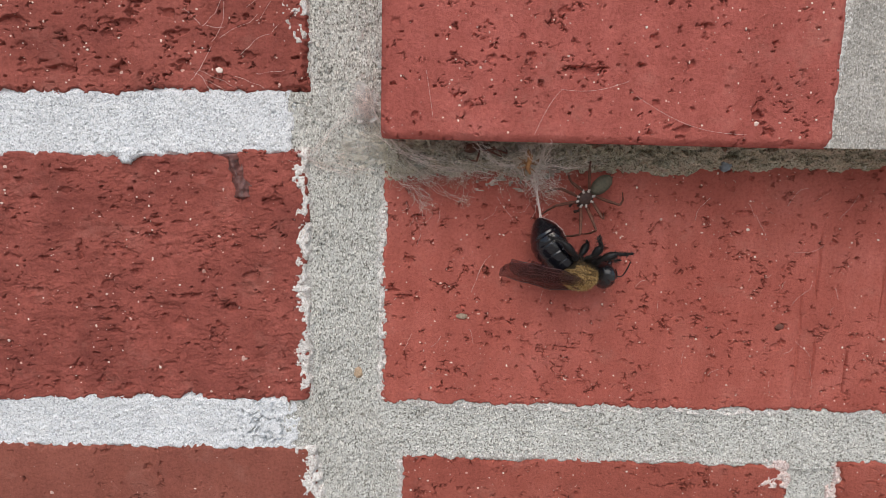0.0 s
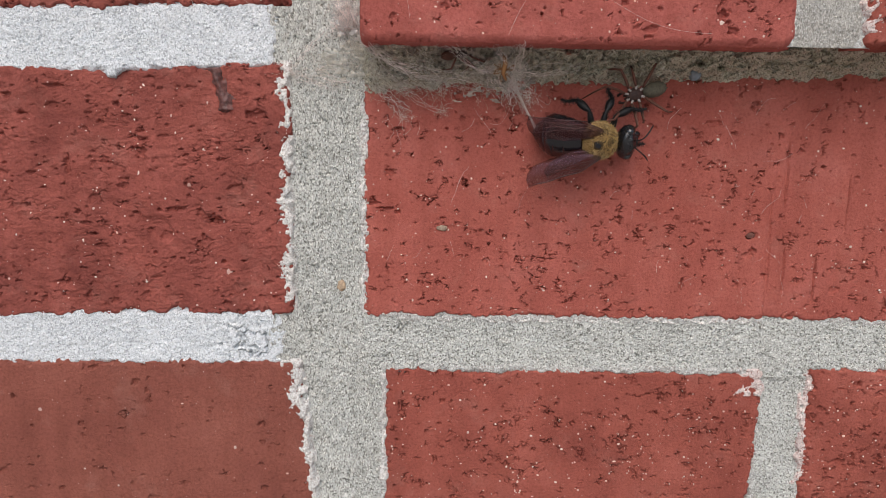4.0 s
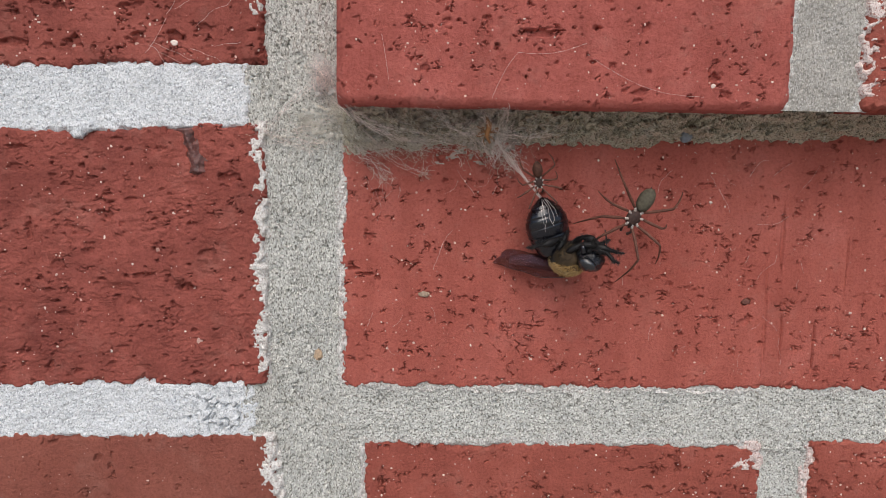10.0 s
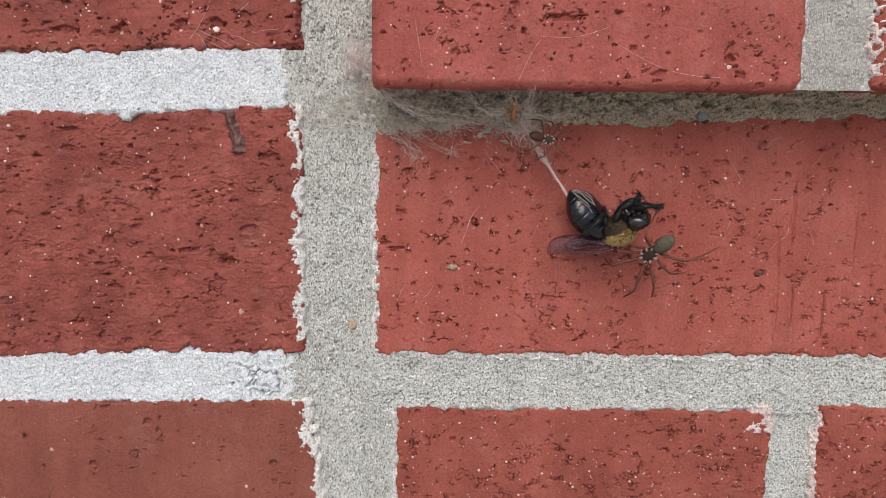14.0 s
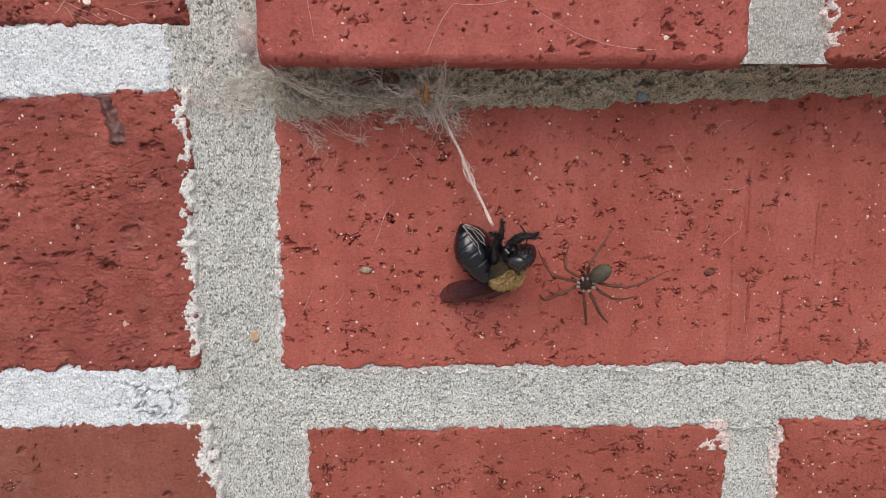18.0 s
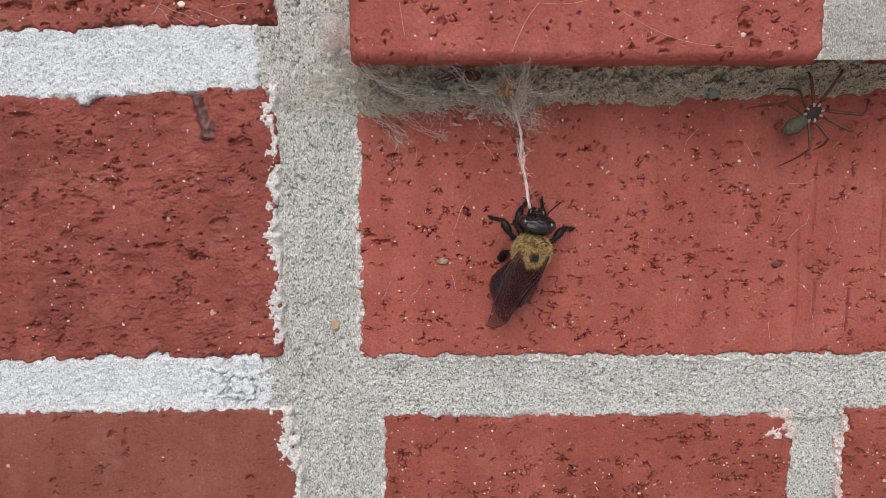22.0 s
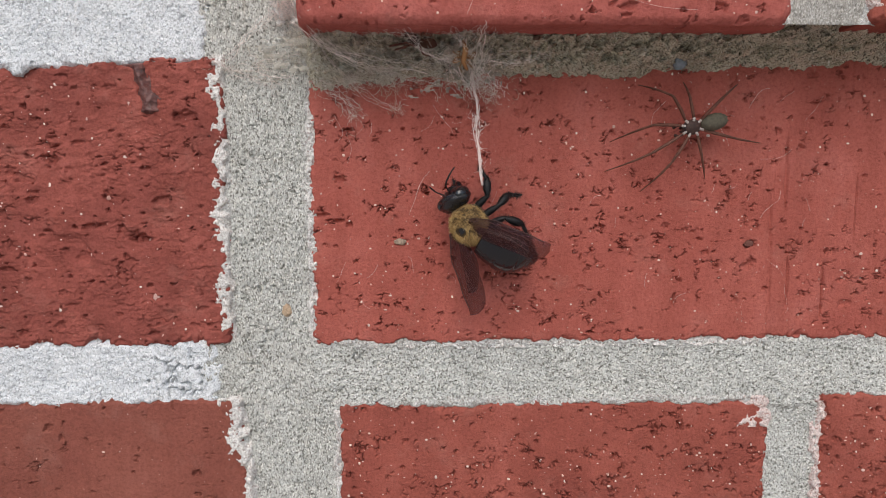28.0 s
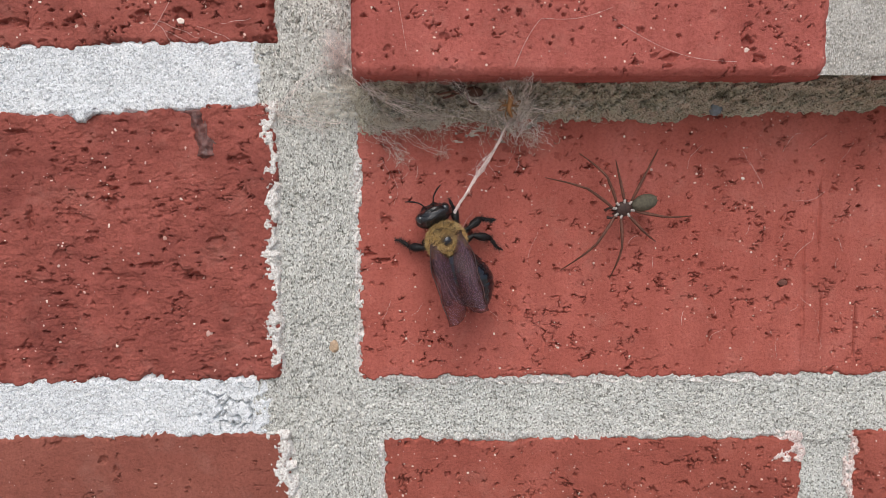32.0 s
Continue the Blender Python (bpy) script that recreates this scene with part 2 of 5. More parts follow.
def dent(D, x0, z0, x, z, rx, rz, depth, rng, level=0.0):
    """Press an uneven hollow (or with a negative depth a bump) into D."""
    j0, j1 = max(0, int((x - 2 * rx - x0) / STEP)), min(D.shape[1], int((x + 2 * rx - x0) / STEP) + 2)
    k0, k1 = max(0, int((z - 2 * rz - z0) / STEP)), min(D.shape[0], int((z + 2 * rz - z0) / STEP) + 2)
    if j1 <= j0 or k1 <= k0:
        return
    X, Z = np.meshgrid(x0 + STEP * np.arange(j0, j1), z0 + STEP * np.arange(k0, k1))
    r = np.hypot((X - x) / rx, (Z - z) / rz) + 0.45 * field(X, Z, rx * 0.8, rz * 0.8, rng.randint(12)) + 0.3 * field(X, Z, rx * 0.35, rz * 0.35, rng.randint(12))
    D[k0:k1, j0:j1] += depth * np.clip(3.2 * (1.0 - r), 0, 1)


BALL = bmesh.new()
bmesh.ops.create_icosphere(BALL, subdivisions=1, radius=1.0)
BALL_V = np.array([v.co[:] for v in BALL.verts])
BALL_F = np.array([[v.index for v in f.verts] for f in BALL.faces])
BALL.free()


def pebbles(name, places, material, parent=None, label="", rng=None):
    """Small uneven stones, joined: places are (x, y, z, radius)."""
    vs, fs = [], []
    for n, (x, y, z, r) in enumerate(places):
        s = r * rng.uniform(0.6, 1.3, 3) * (1, 0.5, 1)
        vs.append(BALL_V * (1 + rng.uniform(-0.16, 0.16, (len(BALL_V), 1))) * s + (x, y, z))
        fs.append(BALL_F + n * len(BALL_V))
    ob = part(name, (np.concatenate(vs).tolist(), np.concatenate(fs).tolist()), material, parent, label, False)
    ob["kind"] = "stuff"
    return ob


# ---- wall ----
SEEN = (1.0755, 1.2285)
wall = tagged(new("wall_north"), "weathered red brick wall with pale mortar joints and a projecting course", "wall", kind="structure")


def brick(x0, x1, z0, z1, y, material, label, seed, grits=70, marks=(), stones=(), lean=0.0, round_edge=0.0012, ragged=1.2, show=(-0.118, 0.138), corner=0.001, drop=0.0016,
          slant=(0.0, 0.0), scallop=0.0006, cell=(0.0015, 0.0011), broken=0.62, deep=0.0012, flaky=0.00017, rough=0.00006, torn=0.0, pits=90, lump=0.00008):
    """A fired brick: its face carries crazed cracks in broken runs, flaking plates, pits and grit; lean shears its right edge, slant its bottom and top."""
    rng = np.random.RandomState(seed)
    a, b = max(x0, show[0]), min(x1, show[1])
    zb, zt = max(z0, SEEN[0]), min(z1, SEEN[1])
    xs, zs = np.arange(a, b + STEP, STEP), np.arange(zb, zt + STEP, STEP)
    X, Z = np.meshgrid(xs, zs)
    D = np.zeros_like(X)
    for _ in range(pits):
        r = 0.00013 + 0.00020 * rng.exponential()
        dent(D, a, zb, rng.uniform(a, b), rng.uniform(zb, zt), r * rng.uniform(0.8, 1.8), r, rng.uniform(0.0004, 0.0010), rng)
    for _ in range(int(300000 * torn)):
        r = min(0.0016, 0.0003 + 0.00035 * rng.exponential())
        dent(D, a, zb, rng.uniform(a, b), rng.uniform(zb, zt), r * rng.uniform(1.0, 2.2), r * rng.uniform(0.5, 1.0), rng.uniform(0.0004, 0.0011), rng)
    for x, z, rx, rz, depth in marks:
        dent(D, a, zb, x, z, rx, rz, depth, rng)
    U = X + 0.00045 * field(X, Z, 0.0013, 0.0013, seed + 1) + 0.00022 * field(X, Z, 0.0005, 0.0005, seed + 2)
    V = Z + 0.00045 * field(X, Z, 0.0013, 0.0013, seed + 3) + 0.00022 * field(X, Z, 0.0005, 0.0005, seed + 4)
    gap, who, ox, oz = plates(U, V, cell[0], cell[1], seed)
    fine, who2, _, oz2 = plates(U, V, 0.42 * cell[0], 0.42 * cell[1], seed + 50)
    where = 0.22 * field(X, Z, 0.010, 0.008, seed + 6) + 0.70 * field(X, Z, 0.0021, 0.0016, seed + 11) + 0.55 * field(X, Z, 0.0011, 0.0009, seed + 1)
    open_ = np.clip(3.0 * (where - broken), 0, 1)
    dense = np.clip(3.5 * (where - broken - 0.42), 0, 1)
    H = rough * rough_field(X, Z, 0.0016, seed, 4, 1.3) + lump * rough_field(X, Z, 0.0075, seed + 3, 3, 1.4) - D
    thin = 0.00013 / cell[0]
    H -= deep * np.clip(1.6 - gap / thin, 0, 1) * open_
    H -= 0.7 * deep * np.clip(1.5 - fine / (2.2 * thin), 0, 1) * dense * (who > 0.45)
    H += flaky * open_ * (who - 0.25) + 0.7 * flaky * dense * (who2 - 0.5)
    H -= 1.1 * deep * dense * (who2 > 0.90) * np.clip(4 * fine, 0, 1)
    if torn:
        H += torn * (0.5 * (who - 0.5) - 0.6 * oz + 0.3 * (who2 - 0.5) - 0.3 * oz2) * np.clip(0.3 + 1.2 * field(X, Z, 0.0045, 0.0035, seed + 9), 0, 1)
        H += 0.75 * torn * rough_field(X, Z, 0.0022, seed + 5, 4, 1.3) - 1.2 * torn * np.clip(field(X, Z, 0.0016, 0.0012, seed + 8) + 0.6 * field(X, Z, 0.0006, 0.0005, seed + 7) - 0.75, 0, 1)
    wob = ragged * (scallop * field(X, Z, 0.0052, 0.0052, seed + 4) + 0.00042 * field(X, Z, 0.0023, 0.0023, seed + 5) + 0.00034 * field(X, Z, 0.0010, 0.0010, seed + 6) + 0.00026 * field(X, Z, 0.0005, 0.0005, seed + 9))
    dx, dz = np.minimum(X - x0, x1 - X), np.minimum(Z - z0, z1 - Z)
    edge = np.where((dx < corner) & (dz < corner), corner - np.hypot(np.minimum(dx - corner, 0), np.minimum(dz - corner, 0)), np.minimum(dx, dz)) + wob - 0.0003
    t = np.clip(edge / round_edge, -1.5, 1)
    H -= np.where(t < 1, drop * (1 - t) ** 2, 0)
    tip = slant[0] + (slant[1] - slant[0]) * (Z - z0) / (z1 - z0)
    P = np.stack([X + lean * (Z - z1) * np.clip((X - x1 + 0.05) / 0.05, 0, 1), y - H, Z + tip * (X - x1)], -1)
    ob = grid_mesh("brick", P, material, wall, y + 0.09, label)
    places = []
    for _ in range(int(1.1 * grits)):
        x, z = rng.uniform(a + 0.002, b - 0.002), rng.uniform(zb + 0.002, zt - 0.002)
        places.append((x, z, rng.choice([0.00012, 0.00022, 0.00034], p=[.46, .38, .16]) * rng.uniform(0.8, 1.2)))
    for _ in range(3 * grits):
        k, j = rng.randint(8, len(zs) - 8), rng.randint(8, len(xs) - 8)
        if where[k, j] > broken - 0.15:
            places.append((xs[j], zs[k], rng.uniform(0.00014, 0.00034)))
    places += list(stones)
    out = []
    for x, z, r in places:
        k, j = min(len(zs) - 1, max(0, int((z - zb) / STEP))), min(len(xs) - 1, max(0, int((x - a) / STEP)))
        out.append((P[k, j, 0], P[k, j, 1] + 0.18 * r, P[k, j, 2], r * (0.72 if r > 0.0004 else 1.0)))
    pebbles("grit", out, GRIT, ob, "pale stone grit in the brick face", rng)
    ends = [(x0, a - 0.0004, z0, z1), (b + 0.0004, x1, z0, z1), (a, b, z0, zb - 0.0004), (a, b, zt + 0.0004, z1)]
    ends = [e for e in ends if e[1] - e[0] > 0.004 and e[3] - e[2] > 0.004]
    if ends:
        m = bmesh.new()
        for s0, s1, e0, e1 in ends:
            bmesh.ops.create_cube(m, size=1, matrix=Matrix.LocRotScale(((s0 + s1) / 2, y + 0.0455, (e0 + e1) / 2), None, (s1 - s0, 0.09, e1 - e0)))
        part("brick_end", m, material, ob, smooth=False)
    return ob


UP, LEFT = -0.0195, -0.002
brick(-0.0137, 0.182, 1.1293, 1.1925, 0.0, BRICK_SMOOTH, "smooth light red brick with fine cracks and grit", 11, 240, pits=300, broken=0.36,
      marks=((0.0813, 1.1511, 0.0012, 0.001, 0.0009), (0.0056, 1.1520, 0.0014, 0.0007, 0.0004), (0.0860, 1.152, 0.0004, 0.017, 0.0004), (0.0981, 1.1405, 0.0004, 0.006, 0.0009),
             (0.0889, 1.165, 0.0004, 0.008, 0.0006), (0.0902, 1.1425, 0.0003, 0.0055, 0.0007), (0.065, 1.139, 0.0006, 0.0014, 0.0012), (0.0821, 1.1475, 0.0009, 0.0010, 0.0010), (0.1045, 1.1590, 0.0003, 0.0090, 0.0006), (-0.0072, 1.1655, 0.0014, 0.0011, 0.001), (-0.0115, 1.1578, 0.0022, 0.0005, 0.0011), (-0.0078, 1.1565, 0.0019, 0.0005, 0.0011), (-0.0052, 1.1557, 0.0008, 0.0006, 0.0010), (-0.0052, 1.1755, 0.0013, 0.0009, 0.0012), (0.070, 1.178, 0.002, 0.0009, 0.0009)),
      stones=((0.0024, 1.1373, 0.0005), (-0.0098, 1.1735, 0.0007), (-0.0060, 1.1705, 0.0005), (0.0005, 1.1600, 0.0004), (0.0035, 1.1405, 0.0006), (-0.011, 1.1625, 0.0007), (0.0063, 1.1715, 0.0005), (0.0715, 1.1745, 0.0007), (0.075, 1.1735, 0.0005), (0.041, 1.173, 0.0007), (0.060, 1.146, 0.0004), (0.096, 1.136, 0.0006)))
brick(-0.2242, -0.0302, 1.1300, 1.1905, LEFT, BRICK_ROUGH, "rough dark red brick with torn wire-cut face", 23, 130, ragged=1.4, slant=(0.012, 0.033), scallop=0.0012, cell=(0.0016, 0.0011), broken=0.46, deep=0.0010, torn=0.00030, pits=260, lump=0.00010,
      marks=((-0.0548, 1.1625, 0.001, 0.001, 0.0006), (-0.048, 1.1535, 0.0024, 0.001, 0.0014), (-0.046, 1.184, 0.0011, 0.0045, 0.0006), (-0.083, 1.168, 0.0008, 0.0022, 0.001), (-0.062, 1.152, 0.004, 0.003, 0.0006)),
      stones=((-0.0547, 1.1623, 0.0009), (-0.0455, 1.1411, 0.0012), (-0.072, 1.151, 0.0007), (-0.080, 1.149, 0.0006), (-0.0985, 1.187, 0.0009), (-0.064, 1.186, 0.0007), (-0.0445, 1.133, 0.0007)))
brick(-0.128, -0.0292, 1.2028, 1.2600, LEFT, BRICK_ROUGH, "rough dark red brick with pits holding pale stones", 37, 80, slant=(0.033, 0.033), scallop=0.0009, cell=(0.0018, 0.0012), broken=0.38, torn=0.00016, pits=170, lump=0.00014,
      marks=((-0.0714, 1.2085, 0.002, 0.0014, 0.0011), (-0.0575, 1.2092, 0.0016, 0.0014, 0.0012), (-0.0497, 1.2095, 0.0018, 0.0015, 0.0013), (-0.085, 1.2085, 0.003, 0.001, 0.001), (-0.043, 1.211, 0.002, 0.001, 0.0009)),
      stones=((-0.0716, 1.2078, 0.0012), (-0.0580, 1.2080, 0.001), (-0.0495, 1.2080, 0.0011), (-0.062, 1.2145, 0.0008)))
brick(-0.168, -0.0290, 1.0610, 1.1191, LEFT, BRICK_BROWN, "smooth brownish red brick with few pits", 41, 34, lean=-0.10, slant=(0.0, 0.010), broken=0.68, pits=80, rough=0.00004,
      marks=((-0.040, 1.102, 0.0009, 0.0009, 0.001), (-0.070, 1.113, 0.0012, 0.0008, 0.0007)), stones=((-0.0935, 1.106, 0.0011), (-0.047, 1.096, 0.0007)))
brick(-0.0125, 0.0790, 1.1939, 1.2520, UP, BRICK_UPPER, "projecting rose red brick with chipped face", 53, 110, pits=190, broken=0.48, lump=0.00010, round_edge=0.0016, ragged=0.30, corner=0.0035, drop=0.0009,
      marks=((0.0630, 1.2006, 0.0016, 0.0017, 0.0013), (0.0275, 1.2085, 0.0038, 0.0008, 0.0012), (0.0655, 1.1972, 0.0012, 0.0009, 0.0009), (0.005, 1.201, 0.0008, 0.001, 0.0006)),
      stones=((0.0630, 1.1988, 0.0010), (0.013, 1.2185, 0.0007), (0.078, 1.1975, 0.0006), (0.0345, 1.2055, 0.0007)))
brick(0.0930, 0.184, 1.1943, 1.2520, UP, BRICK_MID, "projecting red brick with pitted face", 59, 70, pits=180, broken=0.30, torn=0.00008)
brick(-0.0088, 0.0874, 1.0590, 1.1164, 0.0, BRICK_MID, "red brick with many short cracks", 67, 170, pits=160, broken=0.34, cell=(0.0011, 0.0013),
      stones=((0.0722, 1.104, 0.0008), (0.011, 1.108, 0.0006), (0.051, 1.092, 0.0008)))
brick(0.0989, 0.193, 1.0590, 1.1177, 0.0, BRICK_MID, "pitted red brick", 71, 70, pits=220, broken=0.30, torn=0.00008)


def joint(x0, x1, z0, z1, level, material, label, seed, hollow=0.0004, sand=0.00016, fade=(), blobs=(), streak=(1, 1), y_of=None, lip=None, bare=(), sink=None, rim=None, slant=0.0, crazed=None, pores=1.0):
    """A mortar joint: a sanded sheet, hollow along its middle; fade lowers it past an end, lip adds a lime film along its rims; past its rim it dives behind the bricks."""
    rng = np.random.RandomState(seed)
    xs, zs = np.arange(x0, x1 + STEP, STEP), np.arange(z0, z1 + STEP, STEP)
    X, Z = np.meshgrid(xs, zs)
    H = sand * (field(X, Z, 0.0008 * streak[0], 0.0008 * streak[1], seed) + 0.8 * field(X, Z, 0.00045 * streak[0], 0.00045 * streak[1], seed + 1)) + 0.00022 * rough_field(X, Z, 0.006, seed + 2, 3)
    pock = field(X, Z, 0.0013, 0.0013, seed + 3) + 0.6 * field(X, Z, 0.0006, 0.0006, seed + 4)
    H -= 2.2 * sand * np.clip(pock - 0.75, 0, 1)
    pore = field(X, Z, 0.00042, 0.00042, seed + 7) + 0.25 * field(X, Z, 0.0019, 0.0019, seed + 8)
    H -= 0.0009 * pores * np.clip(3.0 * (pore - 0.66), 0, 1)
    H += 0.00016 * pores * (plates(X, Z, 0.00040, 0.00040, seed + 60)[1] - 0.5)
    along = x1 - x0 > z1 - z0
    across = (Z - (z0 + z1) / 2) / ((z1 - z0) / 2) if along else (X - (x0 + x1) / 2) / ((x1 - x0) / 2)
    H -= hollow * (1 - np.clip(across, -1, 1) ** 2)
    for end, way, length, low, high in fade:
        s = way * (X - end) + 0.0020 * field(X, Z, 0.004, 0.004, seed + 5) + 0.0012 * field(X, Z, 0.0012, 0.0012, seed + 6)
        H -= 0.0026 * np.clip(s / length, 0, 4) * np.clip((Z - low) / 0.001, 0, 1) * np.clip((high - Z) / 0.001, 0, 1)
    if sink:
        H -= 0.003 * np.clip((Z - sink + 0.0012 * field(X, Z, 0.002, 0.002, seed + 8)) / 0.003, 0, 1)
    D = np.zeros_like(X)
    for x, z, rx, rz, depth in blobs:
        dent(D, x0, z0, x, z, rx, rz, depth, rng)
    if crazed:
        cx, cz, rx, rz = crazed
        lines = field(X, Z, 0.0022, 0.0024, seed + 2) + 0.6 * field(X, Z, 0.0009, 0.0009, seed + 5)
        D += 0.0016 * np.clip(1.3 - np.abs(lines) / 0.16, 0, 1) * np.clip(2.5 * (1 - ((X - cx) / rx) ** 2 - ((Z - cz) / rz) ** 2 + 0.5 * field(X, Z, 0.0025, 0.0025, seed + 6)), 0, 1)
    base = level if y_of is None else y_of(X, Z)
    Y = base - H + D
    c = Z if along else X
    if rim:
        low, high = rim(X, Z) if callable(rim) else rim
        Y = Y + 0.9 * np.clip(np.maximum(low - c, c - high) - 0.0005 + 0.0006 * field(X, Z, 0.0016, 0.0016, seed + 10), 0, 0.005)
    if lip:
        low, high = lip(X, Z) if callable(lip) else lip
        gap = np.maximum(low - c, c - high) - 0.0005 + 0.0007 * field(X, Z, 0.003, 0.003, seed + 7) + 0.0006 * field(X, Z, 0.0009, 0.0009, seed + 8) + 0.0004 * field(X, Z, 0.0004, 0.0004, seed + 9)
        for a, b in bare:
            s = X if along else Z
            gap = np.where((s > a) & (s < b), gap - 0.01, gap)
        film = np.stack([X, Y - np.clip(0.35 * gap, -0.0008, 0.00022), Z], -1)
        near = np.maximum(low - c, c - high) > -0.0024
        keep = near[:-1, :-1] | near[1:, 1:]
        i = np.arange(X.size).reshape(X.shape)
        q = np.stack([i[:-1, :-1][keep], i[:-1, 1:][keep], i[1:, 1:][keep], i[1:, :-1][keep]], -1)
        used, back = np.unique(q, return_inverse=True)
        part("lime_film", (film.reshape(-1, 3)[used].tolist(), back.reshape(-1, 4).tolist()), LIME_FILM, wall, "pale lime film along the joint")
    return grid_mesh("mortar_joint", np.stack([X, Y, Z + slant * (X + 0.0312)], -1), material, wall, None, label)


joint(-0.118, -0.026, 1.1865, 1.2060, LEFT + 0.0002, MORTAR_WHITE, "whitewashed bed joint", 3, 0.0003, 0.00009, ((-0.0345, 1, 0.003, 0, 2),), (), (1, 1), rim=(1.1905, 1.2028), slant=0.033, pores=0.5)
joint(-0.118, -0.026, 1.1155, 1.1335, LEFT + 0.0002, MORTAR_WHITE, "whitewashed bed joint with a cracked patch", 4, 0.0003, 0.00011, ((-0.0350, 1, 0.003, 0, 2),),
      (), (1, 1), rim=(1.1188, 1.1300), slant=0.010, crazed=(-0.0410, 1.1242, 0.0085, 0.0055), pores=0.5)
joint(-0.0365, -0.0040, 1.0755, 1.2285, 0.0, MORTAR_GREY, "rough grey vertical joint", 5, 0.0003, 0.00019, ((-0.0145, 1, 0.004, 1.1165, 1.1290),), (), (0.8, 1.8), lambda X, Z: -0.0013 + 0.0016 * np.clip((X + 0.033) / 0.02, 0, 1), lambda X, Z: (-0.0293 + 0.0008 * (Z < 1.115), -0.0148 + 0.0049 * (Z < 1.115)), ((1.1150, 1.1320), (1.1870, 1.2040)),
      rim=lambda X, Z: (np.where((abs(Z - 1.1243) < 0.0065) | (abs(Z - 1.1958) < 0.0072), -0.05, np.where(Z > 1.2, -0.0292, np.where(Z < 1.118, -0.0290 - 0.1 * (Z - 1.1185), -0.0302))),
                        np.where(Z < 1.1164, -0.0088, np.where(Z < 1.1293, 0.0, -0.0137))))
joint(-0.0165, 0.138, 1.1130, 1.1330, 0.0001, MORTAR_BED, "pale grey bed joint", 6, 0.0005, 0.00017, ((-0.0145, -1, 0.003, 0, 2),), (), (1, 1), None, (1.1176, 1.1284), ((0.0865, 0.0995), (-0.02, -0.0095)),
      rim=lambda X, Z: (np.where(X < -0.0095, 1.10, np.where((X > 0.0874) & (X < 0.0989), 1.1156, np.where(X > 0.09, 1.1177, 1.1164))), 1.1293))
joint(0.0840, 0.1025, 1.0755, 1.1215, 0.0006, MORTAR_BED, "pale grey head joint", 8, 0.0004, 0.00018, (), (), (0.8, 1.5), None, (0.0882, 0.0980), (), 1.1160, rim=(0.0874, 0.0989))
joint(0.0760, 0.0960, 1.1942, 1.2300, UP + 0.0009, MORTAR_SMEARED, "smeared grey head joint", 9, 0.0003, 0.00012, (), (), (1, 1), None, (0.0800, 0.0922), rim=(0.0790, 0.0930), pores=0.3)


def ledge_depth(X, Z):
    """The bed joint under the projecting course slopes back from its front to the wall's face."""
    s = (Z - 1.1848 - 0.042 * np.clip(X, 0, 0.2) - np.where(X < 0.034, 0.0019, 0.0009) * field(X, Z, 0.0052, 0.02, 3) - np.where(X < 0.034, 0.0011, 0.0006) * field(X, Z, 0.0017, 0.02, 4) - 0.0005 * field(X, Z, 0.0007, 0.0009, 5)) / (0.0095 - 0.042 * np.clip(X, 0, 0.15))
    lumps = 0.0015 * field(X, Z, 0.0026, 0.0018, 6) + 0.0016 * field(X, Z, 0.0011, 0.0009, 7) + 0.0014 * field(X, Z, 0.00045, 0.00045, 8)
    front = 0.0006 - 0.0105 * np.clip(s, 0, 1.2) ** 0.8 + 0.006 * np.clip(-s, 0, 1) + lumps * np.clip(3 * s, 0.15, 1)
    return front + (0.0012 - front) * np.clip((-0.0095 - X) / 0.0045, 0, 1)


joint(-0.0165, 0.138, 1.1815, 1.1965, 0, MORTAR_LEDGE, "grimy mortar ledge under the projecting course", 10, 0.0, 0.0003, (), ((0.0085, 1.1928, 0.0055, 0.0026, 0.0032), (0.002, 1.192, 0.003, 0.002, 0.002), (0.0165, 1.1890, 0.0022, 0.0014, 0.0022), (-0.0105, 1.1868, 0.0013, 0.0011, 0.0014)), (1, 1), ledge_depth)


# the wall beyond the bricks that stand near
def far_courses(name, spans, y, label):
    m = bmesh.new()
    for x0, x1, z0, z1 in spans:
        bmesh.ops.create_cube(m, size=1, matrix=Matrix.LocRotScale(((x0 + x1) / 2, y + 0.045, (z0 + z1) / 2), None, (x1 - x0, 0.09, z1 - z0)))
    ob = part(name, m, BRICK_MID, wall, label, False)
    ob["kind"] = "stuff"


def course_row(z, start, stop, shift):
    x, out = start - shift, []
    while x < stop:
        a, b = max(x, start), min(x + 0.194, stop)
        if b - a > 0.02:
            out.append((a, b, z, z + 0.057))
        x += 0.206
    return out


left_rows, right_rows, upper_rows = [], [], []
for n in range(-17, 16):
    shift = 0.103 * (n % 2)
    if n not in (-1, 0, 1):
        left_rows += course_row(1.1305 + 0.0708 * n, -1.5, -0.0312, shift)
    else:
        left_rows += course_row(1.1305 + 0.0708 * n, -1.5, {0: -0.236, 1: -0.14, -1: -0.18}[n], shift)
    if n < 0:
        right_rows += course_row(1.1293 + 0.0700 * n, -0.0122 if n < -1 else 0.205, 1.5, shift)
    if n == 0:
        right_rows += course_row(1.1293, 0.194, 1.5, 0)
    if n > 0:
        upper_rows += course_row(1.1245 + 0.0700 * n, -0.0122 if n > 1 else 0.196, 1.5, shift)
far_courses("brick_course", left_rows, LEFT, "courses of red brick")
far_courses("brick_course", right_rows, 0.0, "courses of red brick")
far_courses("brick_course", upper_rows, UP, "projecting courses of red brick")
m = bmesh.new()
